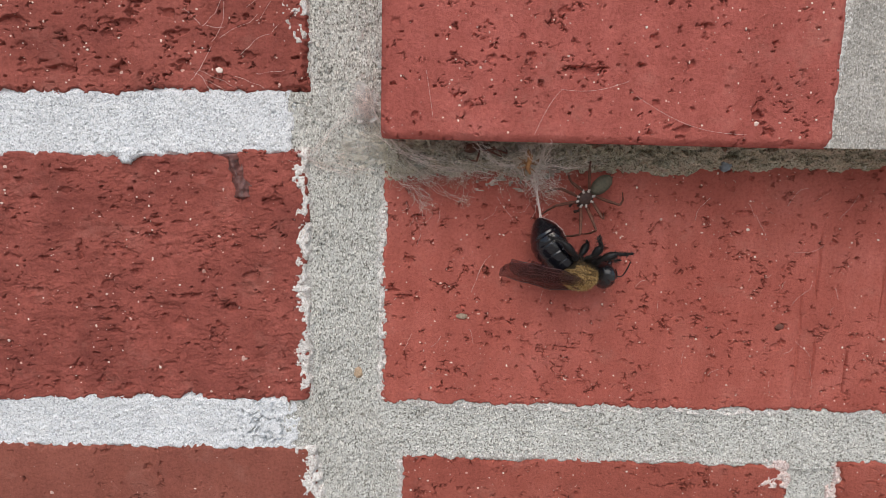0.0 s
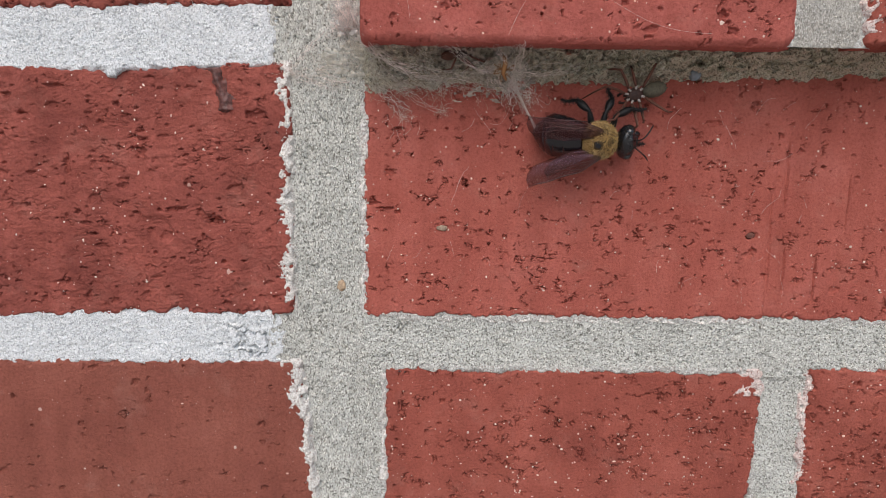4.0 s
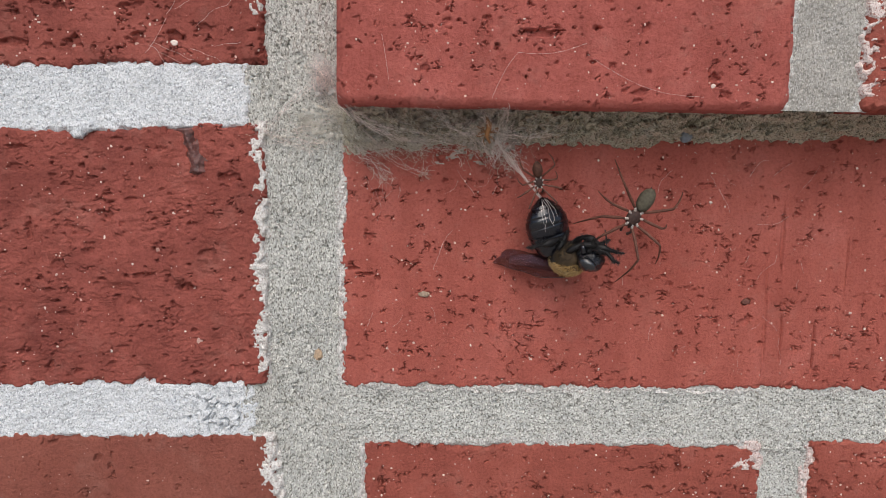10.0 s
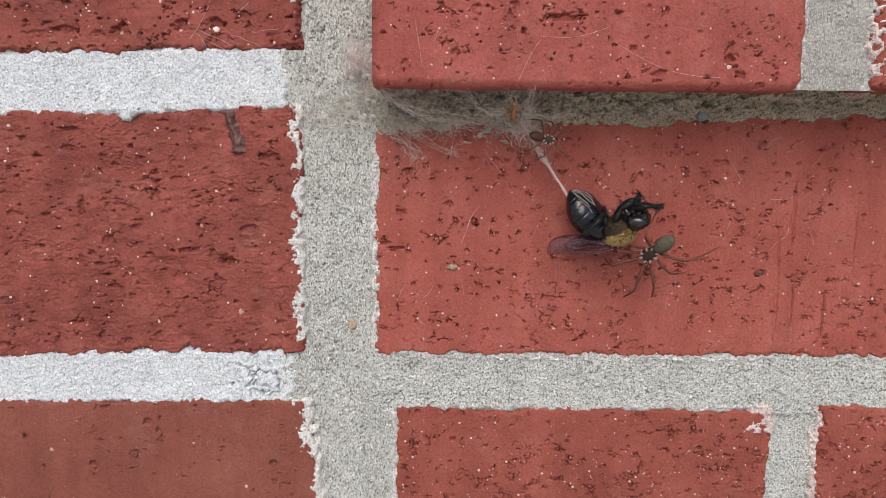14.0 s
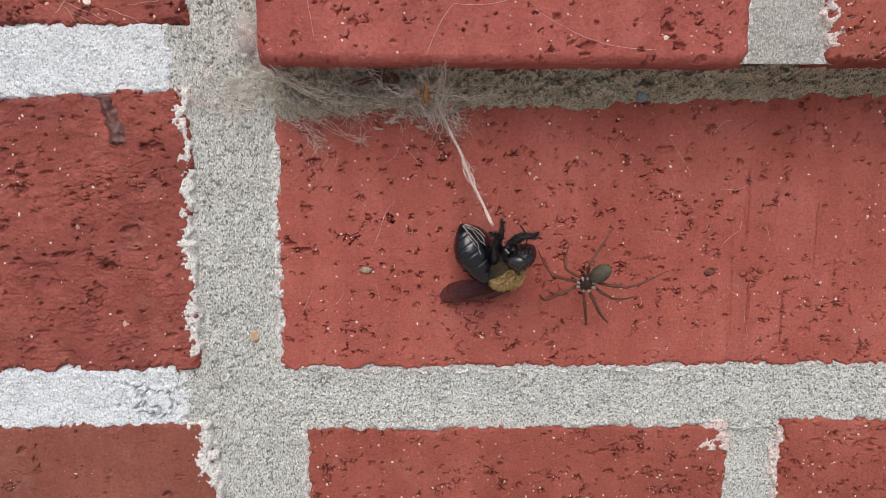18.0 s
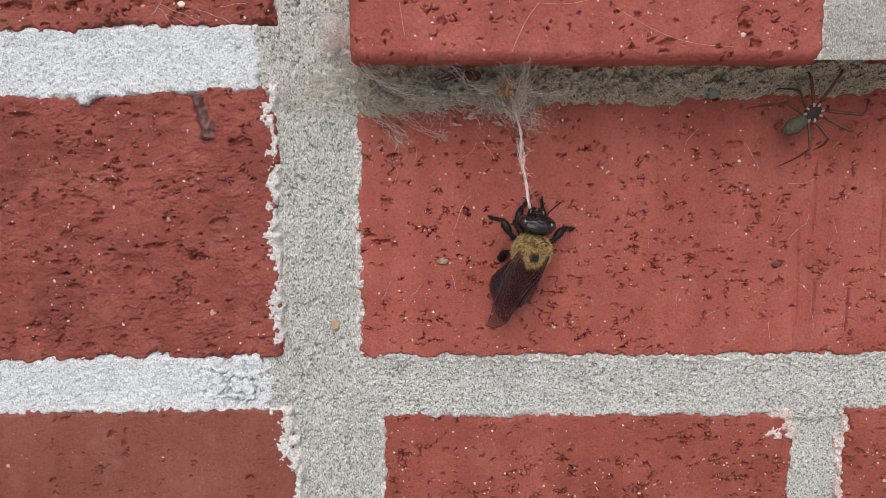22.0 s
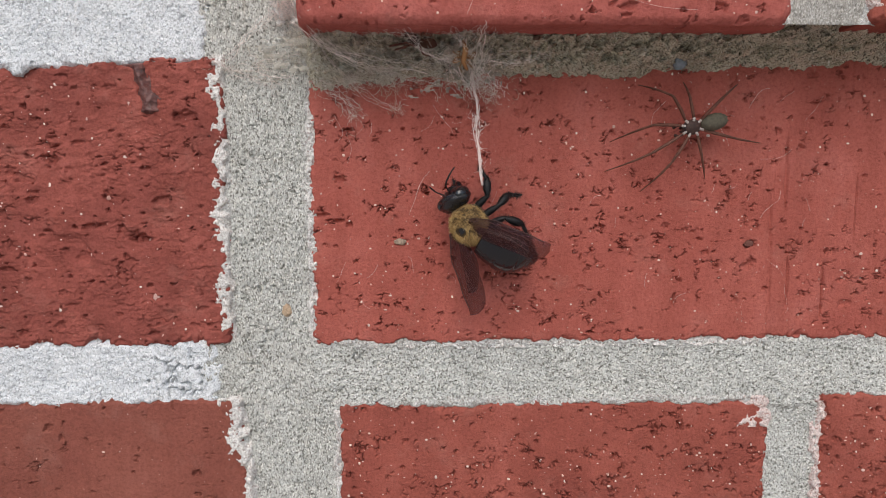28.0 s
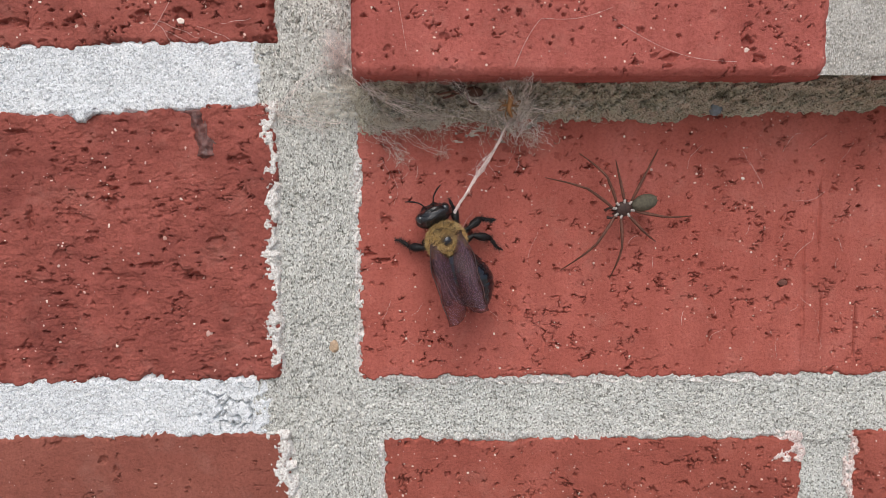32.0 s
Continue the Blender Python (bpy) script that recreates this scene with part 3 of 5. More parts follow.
for x0, x1, y0, y1, z0, z1 in ((-1.5, 1.5, 0.0045, 0.1, 0.0, 2.25), (-0.010, 1.496, -0.0145, 0.05, 1.2, 2.246)):
    bmesh.ops.create_cube(m, size=1, matrix=Matrix.LocRotScale(((x0 + x1) / 2, (y0 + y1) / 2, (z0 + z1) / 2), None, (x1 - x0, y1 - y0, z1 - z0)))
part("wall_core", m, WALL_CORE, wall, "grey mortar behind the bricks", False)

# ground out of view, added below the wall as a pale bounce surface
m = bmesh.new()
bmesh.ops.create_grid(m, x_segments=2, y_segments=2, size=400)
tagged(part("ground", m, BOUNCE_GROUND), "unseen pale ground that bounces light up at the wall", "ground", kind="structure")


# ---- shapes for small things ----
def mm(*v):
    return tuple(0.001 * c for c in v)


def tube(points, radii, sides=6, joins=None):
    """A round tube along points with a radius at each; returns (vertices, faces)."""
    pts = [Vector(p) for p in points]
    vs, fs = [], []
    up = Vector((0.31, 0.43, 0.85))
    for i, p in enumerate(pts):
        d = (pts[min(i + 1, len(pts) - 1)] - pts[max(i - 1, 0)]).normalized()
        a = d.cross(up).normalized()
        b = d.cross(a)
        for k in range(sides):
            w = 2 * math.pi * k / sides
            vs.append(tuple(p + float(radii[i]) * (math.cos(w) * a + math.sin(w) * b)))
    for i in range(len(pts) - 1):
        for k in range(sides):
            fs.append((i * sides + k, i * sides + (k + 1) % sides, (i + 1) * sides + (k + 1) % sides, (i + 1) * sides + k))
    fs.append(tuple(range(sides))[::-1])
    fs.append(tuple(range((len(pts) - 1) * sides, len(pts) * sides)))
    return vs, fs


def smooth_path(points, radii, n=5):
    """Catmull-Rom points between the given ones."""
    p = [np.array(points[0])] + [np.array(q) for q in points] + [np.array(points[-1])]
    out, rad = [], []
    for i in range(1, len(p) - 2):
        for k in range(n):
            t = k / n
            out.append(0.5 * (2 * p[i] + (p[i + 1] - p[i - 1]) * t + (2 * p[i - 1] - 5 * p[i] + 4 * p[i + 1] - p[i + 2]) * t * t + (3 * p[i] - p[i - 1] - 3 * p[i + 1] + p[i + 2]) * t ** 3))
            rad.append(radii[i - 1] + (radii[i] - radii[i - 1]) * t)
    return out + [p[-2]], rad + [radii[-1]]


def joined(pieces):
    vs, fs, n = [], [], 0
    for v, f in pieces:
        vs += [tuple(q) for q in v]
        fs += [tuple(n + i for i in q) for q in f]
        n += len(v)
    return vs, fs


def lathe(profile, nv=28, flat=1.0, bend=0.0, low=1.0, ripple=None):
    """A body along -x from (distance, half-width) pairs; flat: height over width; bend droops it; low: scale of its belly."""
    vs, fs = [], []
    for i, (s, r) in enumerate(profile):
        for k in range(nv):
            w = 2 * math.pi * k / nv
            y, z = r * math.cos(w), r * flat * math.sin(w)
            if z < 0:
                z *= low
            vs.append((-s, y, z - bend * s * s))
    for i in range(len(profile) - 1):
        for k in range(nv):
            fs.append((i * nv + k, (i + 1) * nv + k, (i + 1) * nv + (k + 1) % nv, i * nv + (k + 1) % nv))
    fs.append(tuple(range(nv)))
    fs.append(tuple(range((len(profile) - 1) * nv, len(profile) * nv))[::-1])
    return vs, fs


def blob(center, radii, nu=24, nv=32, bump=0.0, seed=0):
    vs, fs = [], []
    for i in range(nu + 1):
        a = math.pi * i / nu
        for k in range(nv):
            w = 2 * math.pi * k / nv
            d = Vector((math.cos(a), math.sin(a) * math.cos(w), math.sin(a) * math.sin(w)))
            g = 1 + bump * noise.noise(d * 3 + Vector((seed, 0, 0)))
            vs.append(tuple(center[j] + radii[j] * d[j] * g for j in range(3)))
    for i in range(nu):
        for k in range(nv):
            fs.append((i * nv + k, (i + 1) * nv + k, (i + 1) * nv + (k + 1) % nv, i * nv + (k + 1) % nv))
    return vs, fs


def hairs(roots, length, width, rng, droop=0.3, back=0.35):
    """Tapered hairs: roots are (point, normal); each is a three-sided spike."""
    vs, fs = [], []
    for p, n in roots:
        n = Vector(n).normalized()
        side = n.cross(Vector(rng.normal(size=3))).normalized()
        other = n.cross(side)
        l = float(length * rng.uniform(0.6, 1.25))
        tip = Vector(p) + l * (n + droop * Vector(rng.normal(size=3)) + Vector((-back, 0, 0))).normalized()
        b = len(vs)
        vs += [tuple(Vector(p) + width * side), tuple(Vector(p) - 0.5 * width * side + 0.87 * width * other), tuple(Vector(p) - 0.5 * width * side - 0.87 * width * other), tuple(tip)]
        fs += [(b, b + 1, b + 3), (b + 1, b + 2, b + 3), (b + 2, b, b + 3)]
    return vs, fs


def flat_plate(outline, thick, camber=0.0):
    """A thin plate from (x, y) rim points given as two edges: [(x, y_front, y_back)]."""
    vs, fs = [], []
    nx, ny = len(outline), 7
    for side in (1, -1):
        for x, yf, yb in outline:
            for k in range(ny):
                f = k / (ny - 1)
                y = yf + (yb - yf) * f
                vs.append((x, y, side * thick / 2 + camber * math.sin(math.pi * f) + 0.00016 * math.sin(15 * f + x * 900) * f))
    n = nx * ny
    for i in range(nx - 1):
        for k in range(ny - 1):
            a = i * ny + k
            fs.append((a, a + ny, a + ny + 1, a + 1))
            fs.append((n + a, n + a + 1, n + a + ny + 1, n + a + ny))
        for k in (0, ny - 1):
            a = i * ny + k
            fs.append((a, n + a, n + a + ny, a + ny) if k == 0 else (a, a + ny, n + a + ny, n + a))
    for i in (0, nx - 1):
        for k in range(ny - 1):
            a = i * ny + k
            fs.append((a, a + 1, n + a + 1, n + a))
    return vs, fs


def plain(name, color, rough, spec=0.5, vary=0.2, scale=900, depth=0.00005, coat=0.0):
    mat = plain_material(name, color, rough, scale, vary, depth)
    b = mat.node_tree.nodes["Principled BSDF"]
    b.inputs["Specular IOR Level"].default_value = spec
    b.inputs["Coat Weight"].default_value = coat
    return mat


def hair_material(name, *colors):
    mat, tree, bsdf = shader(name, 0.6)
    g = tree.nodes.new("ShaderNodeNewGeometry")
    n = max(1, len(colors) - 1)
    tree.links.new(ramp(tree, g.outputs["Random Per Island"], *[(i / n, c) for i, c in enumerate(colors)]), bsdf.inputs["Base Color"])
    return mat


def wing_material(name, color, sheen, clear):
    mat, tree, bsdf = shader(name, 0.28)
    out = tree.nodes["Material Output"]
    col = ramp(tree, grain(tree, 700, 3, coords(tree, (0.35, 1.6, 1))), (0.3, tuple(0.6 * c for c in color)), (0.7, tuple(1.5 * c for c in color)))
    tree.links.new(col, bsdf.inputs["Base Color"])
    bsdf.inputs["Specular IOR Level"].default_value = 0.4
    bsdf.inputs["Specular Tint"].default_value = (*sheen, 1)
    bumped(tree, bsdf, grain(tree, 900, 3, coords(tree, (0.4, 2.0, 1))), 0.0002, 0.8)
    tr = tree.nodes.new("ShaderNodeBsdfTransparent")
    mx = tree.nodes.new("ShaderNodeMixShader")
    mx.inputs[0].default_value = clear
    tree.links.new(bsdf.outputs[0], mx.inputs[1])
    tree.links.new(tr.outputs[0], mx.inputs[2])
    tree.links.new(mx.outputs[0], out.inputs["Surface"])
    return mat


CHITIN = plain("chitin_black", (0.005, 0.005, 0.008), 0.13, 0.5, 0.4, 700, 0.00006, 0.35)
CHITIN_DULL = plain("chitin_dull_black", (0.008, 0.0075, 0.008), 0.42, 0.3, 0.4, 2500, 0.0001)
THORAX = plain("thorax_brown", (0.055, 0.034, 0.014), 0.6, 0.3, 0.4, 1500, 0.0002)
CHITIN_HEAD = plain("chitin_pitted", (0.007, 0.007, 0.009), 0.16, 0.5, 0.5, 1300, 0.0002, 0.3)
EYE_BLACK = plain("eye_black", (0.012, 0.014, 0.016), 0.2, 0.6, 0.3, 4000, 0.00003, 0.5)
WING = wing_material("wing_smoky", (0.052, 0.016, 0.012), (0.94, 0.70, 1.0), 0.58)
VEIN = plain("wing_vein", (0.045, 0.018, 0.016), 0.35)
FUR_YELLOW = hair_material("fur_ochre", (0.16, 0.085, 0.022), (0.42, 0.25, 0.07), (0.56, 0.38, 0.14), (0.68, 0.54, 0.32))
FUR_BLACK = hair_material("fur_black", (0.006, 0.006, 0.006), (0.016, 0.014, 0.013))
SILK = plain("silk", (0.78, 0.67, 0.63), 0.7, 0.3, 0.2, 400, 0.00002)
SILK_GREY = hair_material("silk_dusty", (0.58, 0.53, 0.44), (0.84, 0.80, 0.73), (0.36, 0.31, 0.22), (0.74, 0.69, 0.61))
CRUMB = hair_material("crumb_dusty", (0.46, 0.43, 0.35), (0.60, 0.57, 0.49), (0.34, 0.31, 0.23), (0.66, 0.64, 0.58))
SILK_SHEET = wing_material("silk_sheet", (0.52, 0.49, 0.42), (1, 1, 1), 0.5)
SILK_PALE = wing_material("silk_pale", (0.62, 0.60, 0.57), (1, 1, 1), 0.5)
SPIDER_BROWN = plain("spider_brown", (0.050, 0.027, 0.022), 0.6, 0.3, 0.35, 1500)
SPIDER_LEG = plain("spider_leg", (0.12, 0.050, 0.034), 0.6, 0.3, 0.35, 900)
SPIDER_GREY = plain("spider_abdomen", (0.105, 0.094, 0.068), 0.75, 0.2, 0.3, 1500, 0.0001)
SPIDER_RUST = plain("spider_rust", (0.085, 0.040, 0.028), 0.75, 0.2, 0.3, 1500, 0.0001)
SPIDER_PALE = plain("spider_coxa", (0.42, 0.37, 0.34), 0.7, 0.2, 0.3, 2500)
HUSK = plain("husk_orange", (0.30, 0.15, 0.06), 0.7, 0.3, 0.35, 900, 0.0002)
STONE_BLUE = plain("stone_blue_grey", (0.22, 0.25, 0.28), 0.8, 0.3, 0.25, 1500, 0.0002)


# ---- carpenter bee ----
def make_bee():
    rng = np.random.RandomState(5)
    bee = tagged(new("carpenter_bee"), "black carpenter bee with ochre furry thorax hanging from silk", "bee")
    thorax = part("thorax", blob((0, 0, 0), mm(4.0, 4.15, 3.45), bump=0.06), THORAX, bee, "brown thorax under ochre fur")
    yellow, black = [], []
    for _ in range(12000):
        d = Vector(rng.normal(size=3)).normalized()
        p = (0.0039 * d.x, 0.00405 * d.y, 0.0034 * d.z)
        if math.hypot(p[0] + 0.0002, p[1]) < 0.00115 and d.z > 0:
            continue
        (yellow if d.z > -0.22 + 0.25 * (d.x < -0.5) else black).append((p, d))
    part("fur", hairs(yellow, 0.0008, 0.00005, rng, 0.65, 0.9), FUR_YELLOW, thorax, "ochre fur", False)
    part("belly_fur", hairs(black[:2000], 0.0007, 0.00005, rng), FUR_BLACK, thorax, "black fur", False)
    part("bald_spot", blob(mm(-0.2, 0, 3.0), mm(1.15, 1.1, 0.5), 10, 16, 0.1), CHITIN, thorax, "bare black spot on the thorax")
    # head, broad and flat-faced
    head = part("head", blob((0, 0, 0), mm(2.15, 4.0, 2.9), bump=0.14, seed=3), CHITIN_HEAD, bee, "glossy black pitted head")
    head.location = mm(5.9, 0, -0.4)
    for s in (1, -1):
        part("eye", blob(mm(0.35, 2.85 * s, 0.1), mm(1.35, 1.15, 2.1), 12, 16), EYE_BLACK, head, "large dark compound eye")
        pts, rad = smooth_path([mm(1.9, 0.8 * s, 0.9), mm(3.4, 1.6 * s, 1.6), mm(4.6, 2.9 * s, 0.6), mm(5.4, 4.2 * s, -0.6)], [0.00016, 0.00014, 0.00018, 0.00012])
        part("antenna", tube(pts, rad, 6), CHITIN_DULL, head, "bent black antenna")
        pts, rad = smooth_path([mm(1.5, 1.5 * s, -1.7), mm(2.5, 1.2 * s, -2.5), mm(2.7, 0.2 * s, -2.9)], [0.0007, 0.0006, 0.0002])
        part("mandible", tube(pts, rad, 7), CHITIN, head, "curved black jaw")
    part("labrum", blob(mm(2.0, 0, -1.1), mm(0.7, 1.3, 0.8), 10, 14, 0.1), CHITIN_DULL, head, "raised face plate")
    for y, z in ((0, 2.3), (0.75, 2.0), (-0.75, 2.0)):
        part("ocellus", blob(mm(1.0, y, z), mm(0.3, 0.3, 0.3), 6, 8), EYE_BLACK, head)
    roots = []
    for _ in range(700):
        d = Vector(rng.normal(size=3)).normalized()
        if abs(d.y) < 0.75:
            roots.append(((0.0023 * d.x, 0.0036 * d.y, 0.0028 * d.z), d))
    part("head_hair", hairs(roots, 0.0005, 0.00004, rng, 0.3, 0.0), FUR_BLACK, head, "short black hair", False)
    # abdomen with overlapping plates
    profile, bands = [], (0.0017, 0.0040, 0.0063, 0.0084, 0.0103)
    for i in range(64):
        s = 0.0126 * i / 63
        u = s / 0.0126
        r = 0.0049 * math.sin(math.pi * min(1.0, u * 0.62 + 0.14)) ** 0.55 * (1 if u < 0.5 else max(0.0, 1 - ((u - 0.5) / 0.505) ** 2) ** 0.72)
        for b in bands:
            if 0 <= s - b < 0.0005:
                r *= 0.955 + 0.045 * (s - b) / 0.0005
        profile.append((s, max(r, 0.0002)))
    abdomen = part("abdomen", lathe(profile, 40, 0.84, 8.0, 0.85), CHITIN, bee, "glossy black banded abdomen")
    abdomen.location, abdomen.scale = mm(-3.4, 0, -0.4), (1.03, 1.04, 1.04)
    roots = []
    for _ in range(1250):
        i, w = rng.randint(4, 62), rng.uniform(0, 2 * math.pi)
        s, r = profile[i]
        if abs(math.cos(w)) > 0.72 or s > 0.0095 or math.sin(w) < -0.4:
            z = 0.84 * r * math.sin(w) * (0.85 if math.sin(w) < 0 else 1)
            roots.append(((-s, r * math.cos(w), z - 8.0 * s * s), (-0.4, math.cos(w), math.sin(w))))
    part("abdomen_hair", hairs(roots, 0.0004, 0.00003, rng, 0.25, 1.2), FUR_BLACK, abdomen, "fringe of black hair", False)
    strands = []
    for k in range(5):
        w, pts = -1.57 + rng.normal(0, 0.4), []
        for i in range(10):
            s, r = profile[61 - int(i * (2.5 + 0.3 * k))] if 61 - int(i * (2.5 + 0.3 * k)) > 3 else profile[3]
            w += rng.normal(0, 0.05)
            low = 0.85 if math.sin(w) < 0 else 1
            pts.append((-s, (r + 0.0002) * math.cos(w), 0.84 * (r + 0.0002) * math.sin(w) * low - 8.0 * s * s))
        strands.append(tube(pts, [rng.uniform(0.00002, 0.000045)] * len(pts), 4))
    part("silk_strand", joined(strands), SILK, abdomen, "pale silk stretched over the belly")
    # wings, smoky with a violet sheen
    wings = []
    for s in (1, -1):
        rim = []
        for i in range(22):
            u = i / 21
            rim.append((-0.0175 * u, s * (0.0008 + 0.0016 * math.sin(math.pi * u) * (1 - u)), -s * (0.0004 + 0.0031 * math.sin(math.pi * min(1, 0.05 + 0.62 * u)) ** 0.9 * (1 if u < 0.8 else math.sqrt(max(0.0, 1 - ((u - 0.8) / 0.204) ** 2))))))
        fore = part("forewing", flat_plate(rim, 0.00004, 0.0004), WING, bee, "smoky brown forewing with violet sheen")
        fore.location = mm(0.4, 2.6 * s, 2.5)
        lines = []
        for k, f in enumerate((0.02, 0.25, 0.5, 0.72)):
            path = [(x, yf + (yb - yf) * (f * (0.4 + 0.6 * j / 21) + 0.04 * math.sin(j * 0.7 + k)), 0.0001 + 0.0004 * math.sin(math.pi * f)) for j, (x, yf, yb) in enumerate(rim[:17 if k else 20])]
            lines.append(tube(path, [0.00010 if k == 0 else 0.00003] * len(path), 5))
        for j in (8, 11, 14):
            x, yf, yb = rim[j]
            lines.append(tube([(x, yf + 0.1 * (yb - yf), 0.0002), (x - 0.0006, yf + 0.35 * (yb - yf), 0.0004), (x, yf + 0.6 * (yb - yf), 0.0004)], [0.00003] * 3, 5))
        part("vein", joined(lines), VEIN, fore, "dark wing veins")
        rim2 = [(-0.0115 * i / 15, s * 0.0004, -s * (0.0003 + 0.0026 * math.sin(math.pi * min(1, 0.05 + 0.85 * i / 15)) ** 0.8)) for i in range(16)]
        hind = part("hindwing", flat_plate(rim2, 0.00004, 0.0003), WING, bee, "smoky brown hindwing")
        hind.location = mm(-1.4, 2.5 * s, 2.1)
        wings.append((s, fore, hind))
    # legs
    legs = []
    plans = (("foreleg", (2.3, 1.6, -2.4), ((0, 0, 0), (1.6, 3.2, 0.3), (5.0, 4.2, -0.9), (7.2, 3.4, -1.6), (8.6, 3.8, -1.8))),
             ("midleg", (0.1, 2.0, -2.8), ((0, 0, 0), (0.9, 3.6, 0.7), (2.2, 6.6, -0.8), (1.2, 8.4, -1.6), (1.0, 9.6, -1.8))),
             ("hindleg", (-2.0, 1.9, -2.6), ((0, 0, 0), (-0.8, 3.8, 0.6), (-3.8, 6.0, -1.0), (-6.2, 5.6, -1.8), (-7.6, 6.0, -2.0))))
    for s in (1, -1):
        for name, root, pts in plans:
            p = [mm(x, y * s, z) for x, y, z in pts]
            path, rad = [], []
            for (a, b), shape in zip(zip(p, p[1:]), ((0.55, 0.78, 0.7, 0.42), (0.45, 0.85, 0.95, 0.55), (0.42, 0.40, 0.38, 0.22), (0.26, 0.2, 0.24, 0.1))):
                for k, r in enumerate(shape):
                    path.append(tuple(Vector(a).lerp(Vector(b), (0.04, 0.35, 0.7, 0.97)[k])))
                    rad.append(0.001 * r)
            leg = part(name, tube(path, rad, 8), CHITIN_DULL, bee, "hairy black leg")
            leg.location = mm(root[0], root[1] * s, root[2])
            roots = []
            for _ in range(520):
                i = rng.randint(2, len(path) - 1)
                f, d = float(rng.rand()), Vector(rng.normal(size=3)).normalized()
                r = rad[i] + (rad[i - 1] - rad[i]) * f
                roots.append((tuple(Vector(path[i]).lerp(Vector(path[i - 1]), f) + float(r) * 0.85 * d), d))
            part("leg_hair", hairs(roots, 0.0009, 0.00004, rng, 0.35, 0.2), FUR_BLACK, leg, "stiff black hair", False)
            legs.append((s, name, leg))
    return bee, head, abdomen, wings, legs


# ---- spiders ----
def make_spider(label, size, seed, coat):
    spider = tagged(new("spider"), label, "spider", "spiders on the wall")
    q = 0.001 * size
    rng = np.random.RandomState(seed)

    def at(*v):
        return tuple(q * c for c in v)

    part("cephalothorax", blob(at(0.2, 0, 0), at(2.0, 1.60, 0.95), 18, 24, 0.08, seed), SPIDER_BROWN, spider, "dark brown shield with a pale sheen")
    body = part("abdomen", blob(at(-4.4, 0, 0.35), at(2.8, 1.75, 1.65), 20, 26, 0.05, seed + 1), coat, spider, "velvety abdomen")
    roots = []
    for _ in range(900):
        d = Vector(rng.normal(size=3)).normalized()
        roots.append((tuple(a + b * c for a, b, c in zip(at(-4.4, 0, 0.35), at(2.75, 1.7, 1.6), d)), d))
    part("down", hairs(roots, 0.00022 * size, 0.00002, rng, 0.3, 0.7), coat, body, "fine down", False)
    for s in (1, -1):
        pts, rad = smooth_path([at(1.9, 0.6 * s, -0.1), at(3.0, 1.1 * s, 0.3), at(3.9, 0.8 * s, -0.5)], [0.0003 * size, 0.00026 * size, 0.00035 * size])
        part("palp", tube(pts, rad, 6), SPIDER_BROWN, spider, "short brown feeler")
        part("spinneret", tube([at(-6.8, 0.3 * s, 0.2), at(-7.5, 0.4 * s, 0.1)], [0.00018 * size, 0.0001 * size], 6), SPIDER_BROWN, spider)
        part("fang", tube([at(2.0, 0.35 * s, -0.2), at(2.5, 0.35 * s, -0.9)], [0.0004 * size, 0.0002 * size], 6), SPIDER_BROWN, spider)
        part("eye", blob(at(1.85, 0.3 * s, 0.62), at(0.18, 0.18, 0.18), 6, 8), EYE_BLACK, spider)
    legs = []
    for s in (1, -1):
        for n, reach in enumerate((17.0, 14.5, 10.5, 15.0)):
            a = radians((26, 62, 108, 148)[n])
            inner, outer = (0.2 + 1.55 * math.cos(a), 1.15 * s * math.sin(a)), (0.2 + 2.45 * math.cos(a), 1.95 * s * math.sin(a))
            spine = [at(inner[0] + (outer[0] - inner[0]) * k / 4, inner[1] + (outer[1] - inner[1]) * k / 4, 0.25 + 0.2 * math.sin(0.8 * k)) for k in range(5)]
            part("coxa", tube(spine, [0.001 * size * r for r in (0.30, 0.34, 0.24, 0.33, 0.26)], 8), SPIDER_PALE, spider, "pale banded leg joint")
            knee = 0.44 * reach
            path, rad = smooth_path([at(0, 0, 0), at(0.4 * knee, 0, 0.25), at(0.85 * knee, 0, 0.1), at(knee, 0, 0)], [0.00026 * size, 0.00036 * size, 0.00030 * size, 0.00026 * size], 6)
            leg = part("leg", tube(path, rad, 7), SPIDER_LEG, spider, "thin brown leg")
            roots = []
            for _ in range(90):
                i = rng.randint(1, len(path) - 2)
                d = Vector(rng.normal(size=3)).normalized()
                roots.append((tuple(Vector(path[i]) + float(rad[i]) * 0.8 * d), d))
            part("leg_hair", hairs(roots, 0.0003 * size, 0.00002, rng, 0.3, 0.0), SPIDER_LEG, leg, "", False)
            rest = 0.62 * reach
            path, rad = smooth_path([at(0, 0, 0), at(0.3 * rest, 0, 0.2), at(0.62 * rest, 0, 0), at(rest, 0, -0.5)], [0.00026 * size, 0.00025 * size, 0.00017 * size, 0.00008 * size], 6)
            lower = part("lower_leg", tube(path, rad, 7), SPIDER_LEG, leg, "thin tapering end of the leg")
            lower.location = at(knee, 0, 0)
            legs.append((s, n, at(0.2 + 2.3 * math.cos(a), 1.8 * s * math.sin(a), 0.2), q * knee, q * rest, leg, lower))
    return spider, legs


bee, bee_head, bee_abdomen, bee_wings, bee_legs = make_bee()
spider, spider_legs = make_spider("brown long-legged spider with an olive grey abdomen", 1.0, 8, SPIDER_GREY)
small_spider, small_legs = make_spider("small reddish brown spider in the cobweb", 0.62, 19, SPIDER_RUST)


